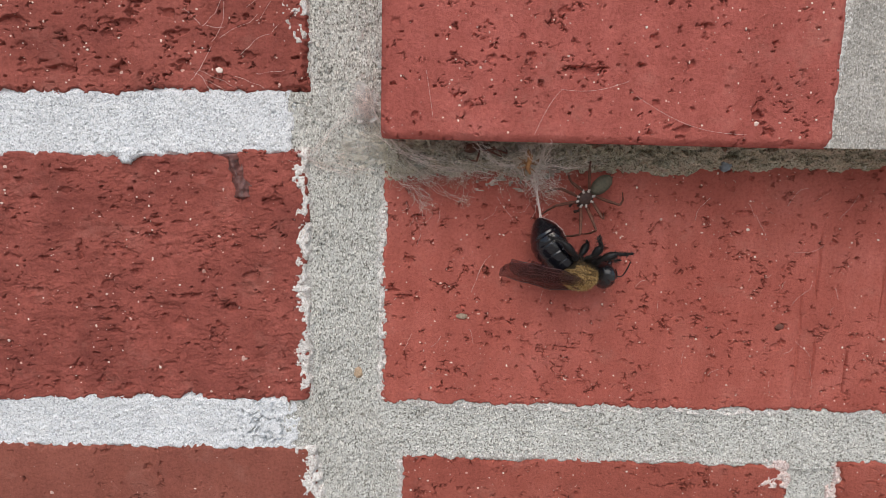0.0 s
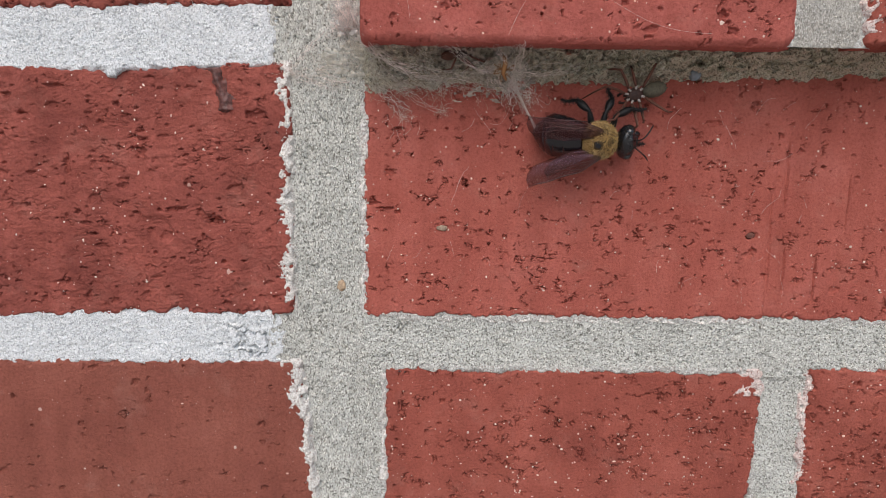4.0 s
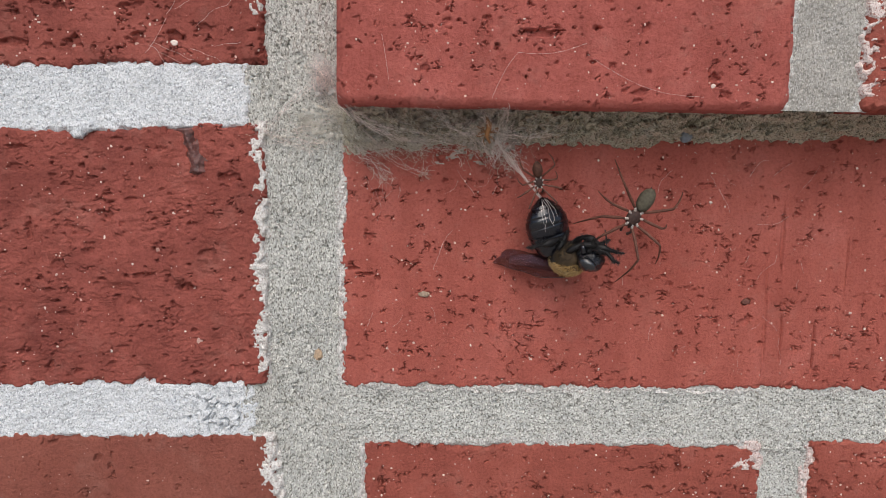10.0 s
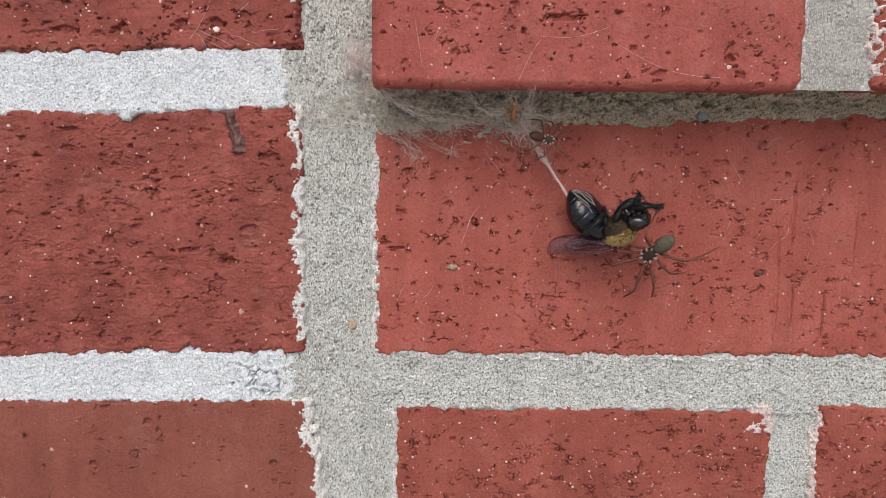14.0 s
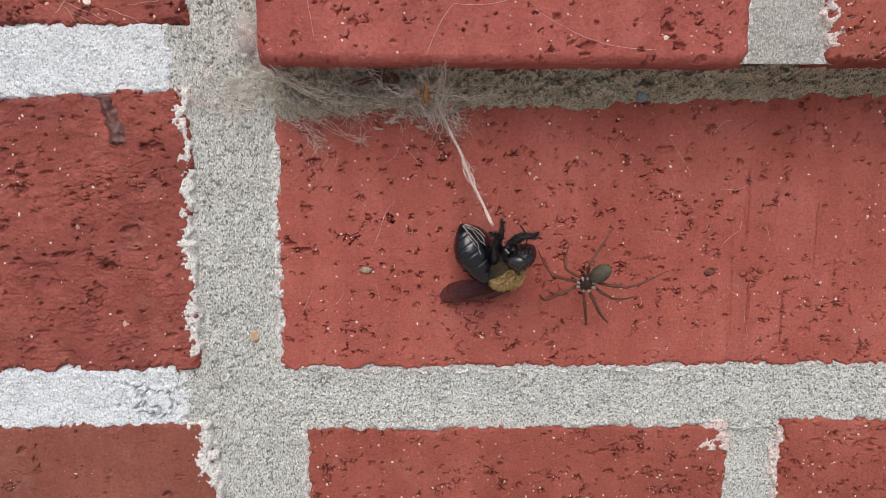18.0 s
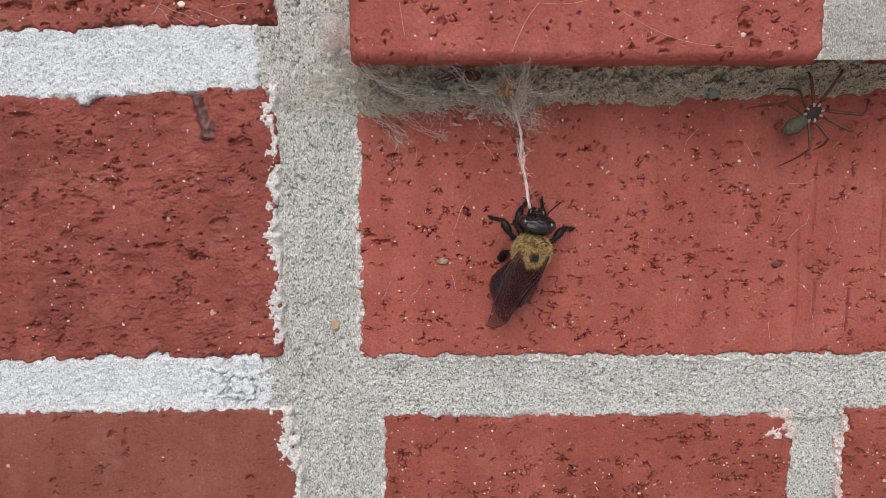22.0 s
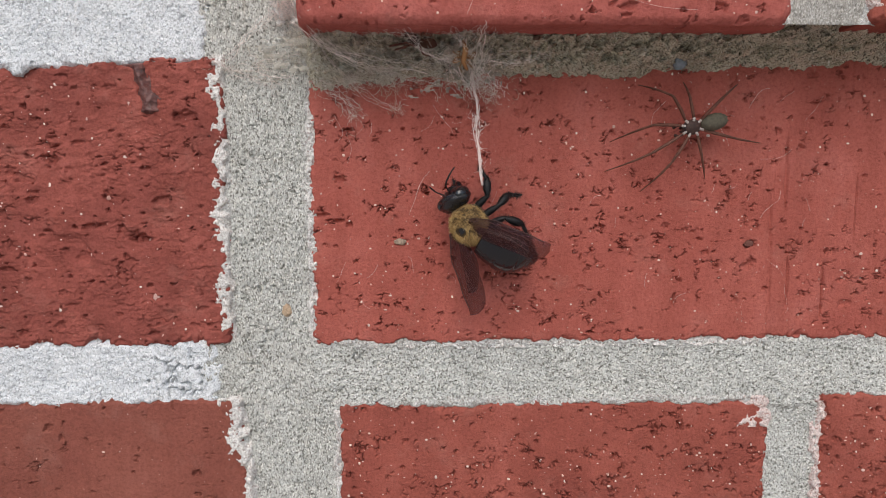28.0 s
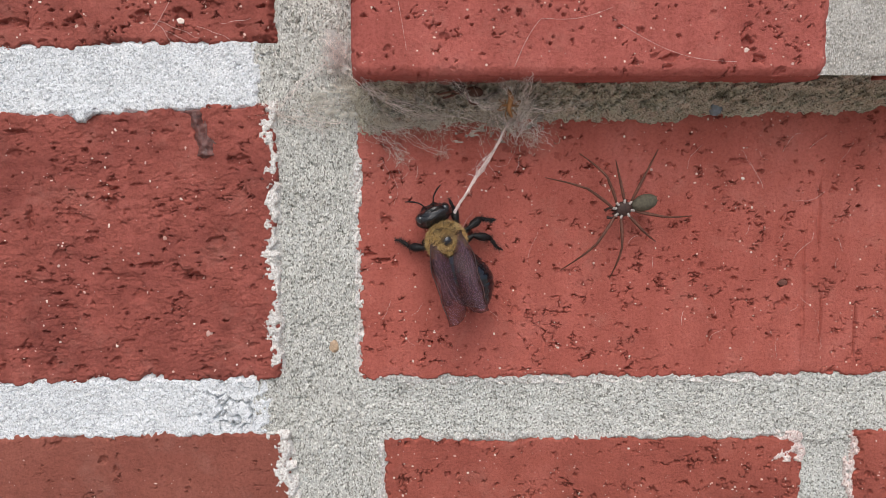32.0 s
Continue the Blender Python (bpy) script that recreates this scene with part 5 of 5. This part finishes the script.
# ---- what moves ----
BEE = [
    (0.0, 0.0314, -0.0080, 1.1646, -12.6, -5, 65, 45, 0, 12, -2),
    (0.5, 0.0321, -0.0075, 1.1658, -22.2, -5, 65, 45, -6, 16, 7),
    (1.0, 0.0348, -0.0075, 1.1677, -33.0, 0, 30, 30, -18, 6, -2),
    (1.5, 0.0376, -0.0075, 1.1696, -18.1, 5, 20, 15, -18, 4, 43),
    (2.0, 0.0375, -0.0075, 1.171, 5.4, 0, 30, 20, -12, 4, 28),
    (2.5, 0.0382, -0.0075, 1.1685, 5.7, 5, 50, 30, -18, 8, 13),
    (3.0, 0.0385, -0.0075, 1.1693, -2.5, 5, 60, 25, -6, 12, 10),
    (3.5, 0.0396, -0.0092, 1.1739, -3.4, 10, 30, 20, 6, 26, 13),
    (5.5, 0.0444, -0.0075, 1.1725, -8.0, 5, 12, 10, -6, 16, 7),
    (6.0, 0.0447, -0.0075, 1.1679, -8.0, 0, 42, 30, -18, 6, -2),
    (6.5, 0.0427, -0.0075, 1.1716, -11.3, -10, 48, 30, 0, 20, 1),
    (7.0, 0.0355, -0.0075, 1.1645, -25.1, 25, 105, 45, 0, 8, 10),
    (7.5, 0.0355, -0.0076, 1.1633, -24.8, 25, 85, 55, 0, -8, -5),
    (8.0, 0.0369, -0.0075, 1.1639, -10.6, 50, 120, 70, 12, 20, -14),
    (8.5, 0.0364, -0.0075, 1.1653, -8.0, 45, 115, 80, 12, 20, 4),
    (9.0, 0.04, -0.0076, 1.1637, 2.4, 45, 120, 55, 12, 20, -5),
    (9.5, 0.0389, -0.0111, 1.1665, -13.7, 50, 125, 35, 24, 16, 10),
    (10.0, 0.0376, -0.0075, 1.1618, -10.8, 30, 120, 60, 30, 4, 1),
    (10.5, 0.0376, -0.0075, 1.1638, -24.6, 25, 130, 65, -6, 14, 19),
    (11.0, 0.0375, -0.0075, 1.1634, -4.9, 25, 117, 70, 24, 0, 4),
    (11.5, 0.0381, -0.0075, 1.165, -28.6, 25, 132, 60, 6, 20, 25),
    (12.0, 0.0382, -0.0075, 1.1619, -18.7, 25, 123, 75, 12, 4, 10),
    (12.5, 0.0385, -0.0075, 1.1622, -21.2, 25, 123, 60, 24, 8, 19),
    (13.0, 0.0380, -0.0075, 1.1610, -23.0, 25, 145, 50, 12, 18, 7),
    (13.5, 0.0438, -0.0075, 1.1648, -2.6, 25, 105, 50, 6, 16, 4),
    (14.0, 0.0442, -0.0075, 1.1623, 22.0, 25, 100, 65, 12, 14, -17),
    (14.5, 0.0424, -0.0075, 1.1607, 26.3, 25, 85, 80, 6, 16, -17),
    (15.2, 0.0428, -0.0075, 1.1605, 37.0, 25, 80, 85, 0, 16, -17),
    (16.5, 0.0449, -0.0085, 1.164, 62.1, 40, 70, 85, 0, 26, -26),
    (17.0, 0.0447, -0.0113, 1.1648, 56.8, 45, 70, 65, 6, 30, -20),
    (17.5, 0.0409, -0.0075, 1.1563, 11.3, 40, 90, 85, 6, 8, 4),
    (18.0, 0.0353, -0.0075, 1.1527, 33.2, 35, 90, 85, 6, 2, -14),
    (18.5, 0.0345, -0.0075, 1.1533, 15.4, 0, 95, 60, -12, 38, -2),
    (19.0, 0.0322, -0.0122, 1.1534, 56.0, 15, 25, 40, -6, 8, 4),
    (19.5, 0.0357, -0.0112, 1.1552, 49.3, 25, 5, 15, -18, 20, 4),
    (20.0, 0.0368, -0.0075, 1.1565, 42.4, 10, 8, 10, 0, 24, 7),
    (20.5, 0.0335, -0.01, 1.155, 56.3, 20, -8, 10, -18, 8, 19),
    (21.0, 0.0308, -0.0099, 1.1516, 87.9, 10, 0, 25, -24, 14, -8),
    (21.5, 0.03, -0.0092, 1.1532, 98.3, 10, 0, 20, -6, 22, 4),
    (22.0, 0.0245, -0.0078, 1.1553, 80.3, 10, 5, 15, -18, 14, 10),
    (22.5, 0.0238, -0.0075, 1.1561, 92.5, 10, -5, 5, 18, 10, 10),
    (23.0, 0.0357, -0.0075, 1.1615, 92.3, 5, 5, 10, -18, 14, 10),
    (23.5, 0.0224, -0.0075, 1.1569, 119.4, 5, -15, 10, 24, 24, 7),
    (24.0, 0.0155, -0.0075, 1.1583, 135.9, 5, -5, 10, 18, 18, 1),
    (24.5, 0.0248, -0.0075, 1.1574, 135.8, 5, -5, 5, 0, 32, 4),
    (25.0, 0.0205, -0.0075, 1.1641, 157.0, -10, -10, 5, 18, 28, 10),
    (25.5, 0.0227, -0.0075, 1.1648, 143.5, 0, 0, 0, 6, 30, 4),
    (26.0, 0.0198, -0.0075, 1.1642, 144.6, -5, 0, 5, 0, 26, 4),
    (26.5, 0.0192, -0.0075, 1.1629, 138.9, -5, 0, 0, 12, 18, 4),
    (27.5, 0.0204, -0.0075, 1.1587, 132.8, -5, -25, 10, 18, 18, 4),
    (28.5, 0.0193, -0.0075, 1.1549, 118.0, -10, -50, 35, 24, 26, 7),
    (29.0, 0.0195, -0.0075, 1.1551, 126.3, -10, -55, 30, 18, 26, 10),
    (29.5, 0.0216, -0.0075, 1.1571, 114.5, -10, -75, 45, 18, 30, 10),
    (29.8, 0.0252, -0.0075, 1.1564, 112.1, -10, -70, 45, 24, 26, 4),
    (30.0, 0.0215, -0.0075, 1.1567, 121.6, 5, -5, 10, 6, 10, -5),
    (30.2, 0.0193, -0.0075, 1.157, 115.5, -10, 8, 0, 12, -4, 37),
    (30.5, 0.0154, -0.0075, 1.1565, 98.9, 5, 5, -5, 18, 8, 16),
    (31.0, 0.0144, -0.0075, 1.1581, 96.1, 10, 5, -10, 24, 6, 16),
    (31.5, 0.0084, -0.0075, 1.1604, 120.3, -5, 3, 0, -6, 20, 10),
    (32.0, 0.0058, -0.0075, 1.1614, 116.0, -10, 3, 0, 6, 14, 1),
]
SPIDER = [
    (0.0, 0.0324, 1.1814, 223),
    (0.5, 0.0336, 1.1852, 203),
    (1.0, 0.0386, 1.1841, 201),
    (1.5, 0.0395, 1.1839, 199),
    (2.0, 0.0412, 1.1835, 200),
    (2.5, 0.0432, 1.1845, 199),
    (3.0, 0.045, 1.1869, 201),
    (3.5, 0.0471, 1.1859, 196),
    (5.5, 0.0547, 1.1799, 196),
    (6.0, 0.0537, 1.1792, 196),
    (6.5, 0.0515, 1.1799, 194),
    (7.0, 0.0508, 1.1718, 221),
    (7.5, 0.0519, 1.1708, 241),
    (8.0, 0.0516, 1.1727, 243),
    (8.5, 0.0516, 1.1722, 244),
    (9.0, 0.0534, 1.1742, 231),
    (9.5, 0.0532, 1.1735, 239),
    (10.0, 0.0514, 1.1713, 239),
    (10.5, 0.0514, 1.1712, 251),
    (11.0, 0.0518, 1.1697, 255),
    (11.5, 0.0511, 1.1677, 248),
    (12.0, 0.0514, 1.1656, 248),
    (12.5, 0.0495, 1.1637, 256),
    (13.0, 0.0513, 1.1618, 267),
    (13.5, 0.0521, 1.1606, 262),
    (14.0, 0.0515, 1.1569, 227),
    (14.5, 0.0502, 1.1536, 227),
    (15.5, 0.0487, 1.1535, 222),
    (16.5, 0.0499, 1.1545, 221),
    (17.0, 0.0503, 1.1563, 192),
    (17.5, 0.0511, 1.152, 214),
    (18.0, 0.0525, 1.1502, 232),
    (18.5, 0.0539, 1.1504, 238),
    (19.0, 0.0552, 1.1493, 279),
    (19.3, 0.0565, 1.1512, 318),
    (19.5, 0.0578, 1.153, 377),
    (20.0, 0.0592, 1.1555, 381),
    (20.5, 0.0592, 1.1676, 403),
    (21.0, 0.0601, 1.1814, 432),
    (21.5, 0.0673, 1.1831, 408),
    (22.0, 0.0846, 1.1845, 395),
    (22.5, 0.0873, 1.1862, 390),
    (23.0, 0.0865, 1.1865, 389),
    (23.5, 0.0893, 1.1853, 386),
    (23.8, 0.0923, 1.1851, 387),
    (24.4, 0.0892, 1.1842, 526),
    (25.0, 0.0782, 1.1824, 533),
    (25.5, 0.0769, 1.1799, 538),
    (26.0, 0.0783, 1.1813, 535),
    (26.5, 0.0756, 1.1804, 543),
    (27.5, 0.0702, 1.1772, 549),
    (28.5, 0.0635, 1.1754, 557),
    (29.0, 0.0631, 1.1767, 555),
    (29.5, 0.0612, 1.1743, 556),
    (30.0, 0.0586, 1.1747, 551),
    (30.5, 0.058, 1.1738, 558),
    (31.0, 0.0497, 1.1717, 556),
    (31.5, 0.0456, 1.1681, 558),
    (32.0, 0.044, 1.1679, 557),
]
THREAD = [
    (0.0, 0.0232, -0.0048, 1.1739),
    (0.5, 0.0242, -0.0056, 1.178),
    (1.0, 0.027, -0.0036, 1.1798),
    (1.5, 0.0257, -0.0042, 1.1782),
    (2.0, 0.0229, -0.0048, 1.1739),
    (2.5, 0.0247, -0.0047, 1.174),
    (3.0, 0.0249, -0.0046, 1.1751),
    (3.5, 0.0263, -0.0024, 1.1759),
    (5.5, 0.0301, -0.0041, 1.1762),
    (6.0, 0.0326, -0.0049, 1.1762),
    (6.5, 0.0298, -0.0057, 1.179),
    (7.0, 0.0286, -0.0046, 1.1771),
    (7.5, 0.0317, -0.0025, 1.1761),
    (8.0, 0.0304, -0.0051, 1.1756),
    (8.5, 0.0309, -0.007, 1.1772),
    (9.0, 0.0298, -0.0032, 1.1727),
    (9.5, 0.0325, -0.0023, 1.1764),
    (10.0, 0.0321, -0.0056, 1.1739),
    (10.5, 0.0312, -0.0108, 1.1757),
    (11.0, 0.0315, -0.0079, 1.175),
    (11.5, 0.0322, -0.0096, 1.1776),
    (12.0, 0.0336, -0.0101, 1.1742),
    (12.5, 0.0333, -0.0072, 1.1752),
    (13.0, 0.0308, -0.0091, 1.1718),
    (13.5, 0.0336, -0.0044, 1.1746),
    (14.0, 0.0327, -0.0048, 1.1696),
    (14.5, 0.0332, -0.0041, 1.1695),
    (15.2, 0.0331, -0.0037, 1.1682),
    (16.5, 0.0345, -0.0025, 1.1687),
    (17.0, 0.0346, -0.0024, 1.168),
    (17.5, 0.0353, -0.0046, 1.1675),
    (18.0, 0.0321, -0.011, 1.1628),
    (18.5, 0.0313, -0.011, 1.1622),
    (19.0, 0.0278, -0.011, 1.158),
    (19.5, 0.0318, -0.011, 1.1618),
    (20.0, 0.0311, -0.011, 1.1613),
    (20.5, 0.0289, -0.011, 1.165),
    (21.0, 0.0264, -0.011, 1.159),
    (21.5, 0.0265, -0.011, 1.1625),
    (22.0, 0.0238, -0.011, 1.1647),
    (22.5, 0.0226, -0.011, 1.1663),
    (23.0, 0.0306, -0.011, 1.1692),
    (23.5, 0.0236, -0.011, 1.1673),
    (24.0, 0.0181, -0.011, 1.1649),
    (24.5, 0.0229, -0.011, 1.1679),
    (25.0, 0.0223, -0.011, 1.1706),
    (25.5, 0.0227, -0.011, 1.1724),
    (26.0, 0.0223, -0.011, 1.1715),
    (26.5, 0.0224, -0.011, 1.1707),
    (28.5, 0.0224, -0.011, 1.1622),
    (29.0, 0.0224, -0.011, 1.1612),
    (29.5, 0.0238, -0.011, 1.1662),
    (29.8, 0.0257, -0.011, 1.167),
    (30.0, 0.0207, -0.011, 1.1646),
    (30.2, 0.0188, -0.011, 1.1675),
    (30.5, 0.0173, -0.011, 1.1653),
    (31.0, 0.0172, -0.011, 1.1664),
    (31.5, 0.0103, -0.011, 1.1689),
    (32.0, 0.0075, -0.011, 1.1673),
]
SMALL = ((0.0, 0.0090, 1.1925, 10), (5.5, 0.0090, 1.1925, 10), (7.5, 0.0230, 1.1850, -40), (8.5, 0.0300, 1.1782, -75), (10.0, 0.0300, 1.1787, -80), (11.0, 0.0303, 1.1785, -85), (12.0, 0.0312, 1.1784, -80),
         (13.0, 0.0315, 1.1784, -70), (13.6, 0.0290, 1.1815, -40), (14.5, 0.0240, 1.1840, 20), (16.5, 0.0180, 1.1880, 100), (18.0, 0.0090, 1.1925, 170), (32.0, 0.0090, 1.1925, 170))
# the bee's legs: how far each is swept forward and folded under (fore, mid and hind pairs)
LEGS = [
    (0.0, (-20, 0, -10, 0, -10, 0), (10, 50, 5, 60, 0, 50)),
    (3.0, (-20, 0, 0, 0, 30, 0), (5, 50, 0, 60, 0, 50)),
    (5.5, (0, 0, 0, 0, -20, 0), (45, 60, 35, 60, 45, 60)),
    (7.0, (-25, -25, -45, -50, -20, -20), (150, 145, 150, 145, 150, 145)),
    (17.0, (-25, -25, -45, -50, -20, -20), (150, 145, 150, 145, 150, 145)),
    (18.0, (-10, -15, -30, -30, -10, 0), (130, 125, 120, 120, 90, 40)),
    (19.0, (0, 0, 20, 0, 0, 0), (20, 40, -5, 30, 40, 40)),
    (20.0, (10, 0, 25, 0, -10, 0), (40, 50, -10, 45, 55, 50)),
    (21.0, (-12, -26, -10, -10, 10, 0), (-10, -5, 0, 20, 40, 60)),
    (22.0, (0, 0, 28, 28, 0, 0), (60, 60, -5, 5, 60, 60)),
    (23.0, (-14, -14, 0, -15, 0, 0), (0, 10, 60, 35, 60, 60)),
    (24.0, (0, -20, 0, -18, 0, 0), (45, 10, 60, 5, 60, 60)),
    (25.0, (0, -35, 20, -5, 0, 0), (50, 20, 30, 5, 60, 60)),
    (26.0, (0, -33, 27, -33, 0, 0), (60, 10, 15, 0, 60, 60)),
    (29.0, (0, -20, 0, -10, 0, 0), (60, 45, 60, 70, 60, 30)),
    (30.0, (0, -20, 10, -20, 0, 0), (50, 40, 10, 30, 60, 60)),
    (31.0, (-20, -8, 0, -14, 6, 0), (-10, -10, 65, 30, -5, 65)),
    (32.0, (-50, -20, 10, -6, 0, 26), (35, 60, 60, -5, 60, 5)),
]
# the spiders' legs: reach of the two sides, then the angle of each leg from the heading, left side and right side
STANCE = [
    (0.0, 0.55, 0.55, (15, 45, 95, 140), (15, 45, 95, 140)),
    (3.0, 0.60, 0.60, (10, 60, 100, 145), (5, 50, 95, 140)),
    (6.0, 0.70, 0.60, (20, 60, 100, 140), (15, 50, 95, 140)),
    (7.0, 0.85, 0.70, (5, 60, 110, 135), (15, 70, 100, 140)),
    (8.0, 0.95, 0.80, (30, 42, 117, 140), (28, 63, 100, 140)),
    (9.0, 0.60, 0.80, (20, 60, 120, 145), (20, 45, 80, 140)),
    (11.0, 0.95, 0.75, (22, 70, 100, 140), (30, 55, 100, 120)),
    (12.0, 0.85, 0.80, (17, 60, 112, 140), (35, 60, 110, 128)),
    (13.0, 0.60, 0.85, (12, 35, 90, 140), (52, 70, 110, 137)),
    (14.0, 0.90, 0.60, (23, 45, 95, 140), (22, 50, 90, 135)),
    (17.0, 0.90, 0.50, (23, 60, 83, 120), (20, 50, 90, 130)),
    (18.0, 0.95, 0.75, (40, 55, 100, 140), (15, 72, 107, 160)),
    (19.0, 0.90, 0.85, (10, 60, 111, 140), (40, 62, 100, 120)),
    (20.0, 0.85, 0.70, (30, 64, 110, 144), (36, 60, 110, 150)),
    (21.0, 0.65, 0.65, (25, 60, 105, 140), (25, 60, 105, 140)),
    (24.0, 0.90, 0.90, (20, 55, 100, 145), (20, 55, 100, 145)),
    (26.0, 0.98, 0.80, (12, 45, 95, 150), (5, 55, 100, 150)),
    (29.0, 0.98, 0.85, (13, 43, 98, 155), (2, 52, 95, 160)),
    (31.0, 0.97, 0.97, (21, 45, 104, 150), (16, 20, 76, 146)),
    (32.0, 0.95, 0.90, (33, 68, 123, 158), (42, 75, 100, 137)),
]
HUDDLE = [
    (0.0, 0.42, 0.42, (5, 12, 20, 150), (5, 12, 20, 150)),
    (7.0, 0.70, 0.60, (20, 55, 105, 145), (20, 55, 105, 145)),
    (14.5, 0.60, 0.70, (25, 60, 100, 140), (15, 50, 95, 150)),
    (18.0, 0.42, 0.42, (5, 12, 20, 150), (5, 12, 20, 150)),
]
FACING = Matrix(((1, 0, 0, 0), (0, 0, -1, 0), (0, 1, 0, 0), (0, 0, 0, 1)))


def turned(axis, degrees):
    return Matrix.Rotation(radians(degrees), 4, axis)


def on_wall(x, y, z, heading, lift=0.0, roll=0.0):
    """The pose of an animal whose back faces away from the wall."""
    return Matrix.Translation((x, y, z)) @ FACING @ turned("Z", heading) @ turned("Y", -lift) @ turned("X", roll)


def motions():
    walk(bee, [(t, on_wall(x, y, z, heading, lift, roll)) for t, x, y, z, heading, lift, roll, *_ in BEE])
    walk(bee_abdomen, [(r[0], Matrix.Translation(mm(-3.4, 0, -0.4)) @ turned("Z", r[8]) @ turned("Y", -r[7])) for r in BEE])
    nod = lambda r: 70 * min(1.0, max(0.0, (r[6] - 45) / 45))
    walk(bee_head, [(r[0], Matrix.Translation(mm(5.9 - 0.012 * nod(r), 0, -0.4 - 0.016 * nod(r))) @ turned("Y", nod(r))) for r in BEE])
    chance = random.Random(9)
    for s, fore, hind in bee_wings:
        out, up = [], []
        for r in BEE:
            t = r[0]
            spread, raised = r[9], r[10]
            if (s < 0) != (t < 6.8):
                spread = 0.4 * spread if t < 18.7 else -12 if t < 21.7 else -25 if 24.7 < t < 25.3 else 0.8 * r[8] - 5 if t < 26.8 else r[8] + 20 if t < 29.9 else -5
                raised = raised if t < 18.7 else 8 - 0.5 * r[7]
            spread, raised = spread + chance.uniform(-1.5, 1.5), raised + chance.uniform(-1.5, 1.5)
            twist = s * 6 + (-0.6 * r[6] if r[6] < 90 else 0.5 * (180 - r[6])) * (1 if r[6] > 0 else 0.5)
            out.append((t, Matrix.Translation(fore.location) @ turned("Z", -s * spread) @ turned("Y", raised) @ turned("X", twist)))
            up.append((t, Matrix.Translation(hind.location) @ turned("Z", -s * (spread + 6)) @ turned("Y", raised - 3) @ turned("X", twist)))
        walk(fore, out)
        walk(hind, up)
    order = {(1, "foreleg"): 0, (-1, "foreleg"): 1, (1, "midleg"): 2, (-1, "midleg"): 3, (1, "hindleg"): 4, (-1, "hindleg"): 5}
    for s, name, leg in bee_legs:
        k, base = order[(s, name)], Matrix.Translation(leg.location)
        rows = []
        for r in BEE:
            sweep, fold = (float(np.interp(r[0], [q[0] for q in LEGS], [q[i][k] for q in LEGS])) for i in (1, 2))
            rows.append((r[0], base @ turned("Z", s * (chance.uniform(-5, 5) - sweep)) @ turned("X", s * (chance.uniform(-5, 5) - fold))))
        walk(leg, rows)
    raised = [(6.8, -0.0050), (7.2, -0.0085), (13.5, -0.0085), (18.8, -0.0065), (19.5, -0.0048)]

    def off_wall(t):
        return float(np.interp(t, [a for a, _ in raised], [b for _, b in raised]))

    def reared(t):
        return float(np.interp(t, (13.5, 14.0, 18.0, 19.2, 19.8), (0, -30, -40, -30, 0)))

    walk(spider, [(t, on_wall(x, off_wall(t), z, heading, reared(t))) for t, x, z, heading in SPIDER])
    walk(small_spider, [(t, on_wall(x, -0.0095 if z < 1.186 else -0.0105 if z < 1.19 else -0.0085, z, heading, -10)) for t, x, z, heading in SMALL])
    for legs, path, poses in ((spider_legs, SPIDER, STANCE), (small_legs, SMALL, HUDDLE)):
        for s, n, root, knee, rest, leg, lower in legs:
            rows, bends = [], []
            for i, (t, x, z, heading) in enumerate(path):
                ox, oz = path[max(0, i - 1)][1:3]
                stride = min(1.0, 120 * math.hypot(x - ox, z - oz))
                times = [p[0] for p in poses]
                turn = float(np.interp(t, times, [p[(3 if s > 0 else 4)][n] for p in poses])) + 6 * stride * math.sin(2.1 * i + n * 2.0 + (s > 0) * 3.14)
                far = float(np.interp(t, times, [p[(1 if s > 0 else 2)] for p in poses])) * (knee + rest)
                far = min(far, 0.985 * (knee + rest))
                lift = math.degrees(math.acos((knee ** 2 + far ** 2 - rest ** 2) / (2 * knee * far)))
                bend = 180 - math.degrees(math.acos((knee ** 2 + rest ** 2 - far ** 2) / (2 * knee * rest)))
                sink = math.degrees(math.asin(min(0.6, 0.0042 / far)))
                rows.append((t, Matrix.Translation(root) @ turned("Z", s * turn) @ turned("Y", sink) @ turned("X", s * (-18 if n < 2 else 15)) @ turned("Y", -lift)))
                bends.append((t, Matrix.Translation((knee, 0, 0)) @ turned("Y", bend)))
            walk(leg, rows)
            walk(lower, bends)
    rows = []
    for t, x, y, z in THREAD:
        d = Vector((0.0205, -0.0035, 1.1880)) - Vector((x, y, z))
        rows.append((t, Matrix.Translation((x, y, z)) @ d.to_track_quat("Z", "Y").to_matrix().to_4x4()))
    walk(thread, rows)


motions()
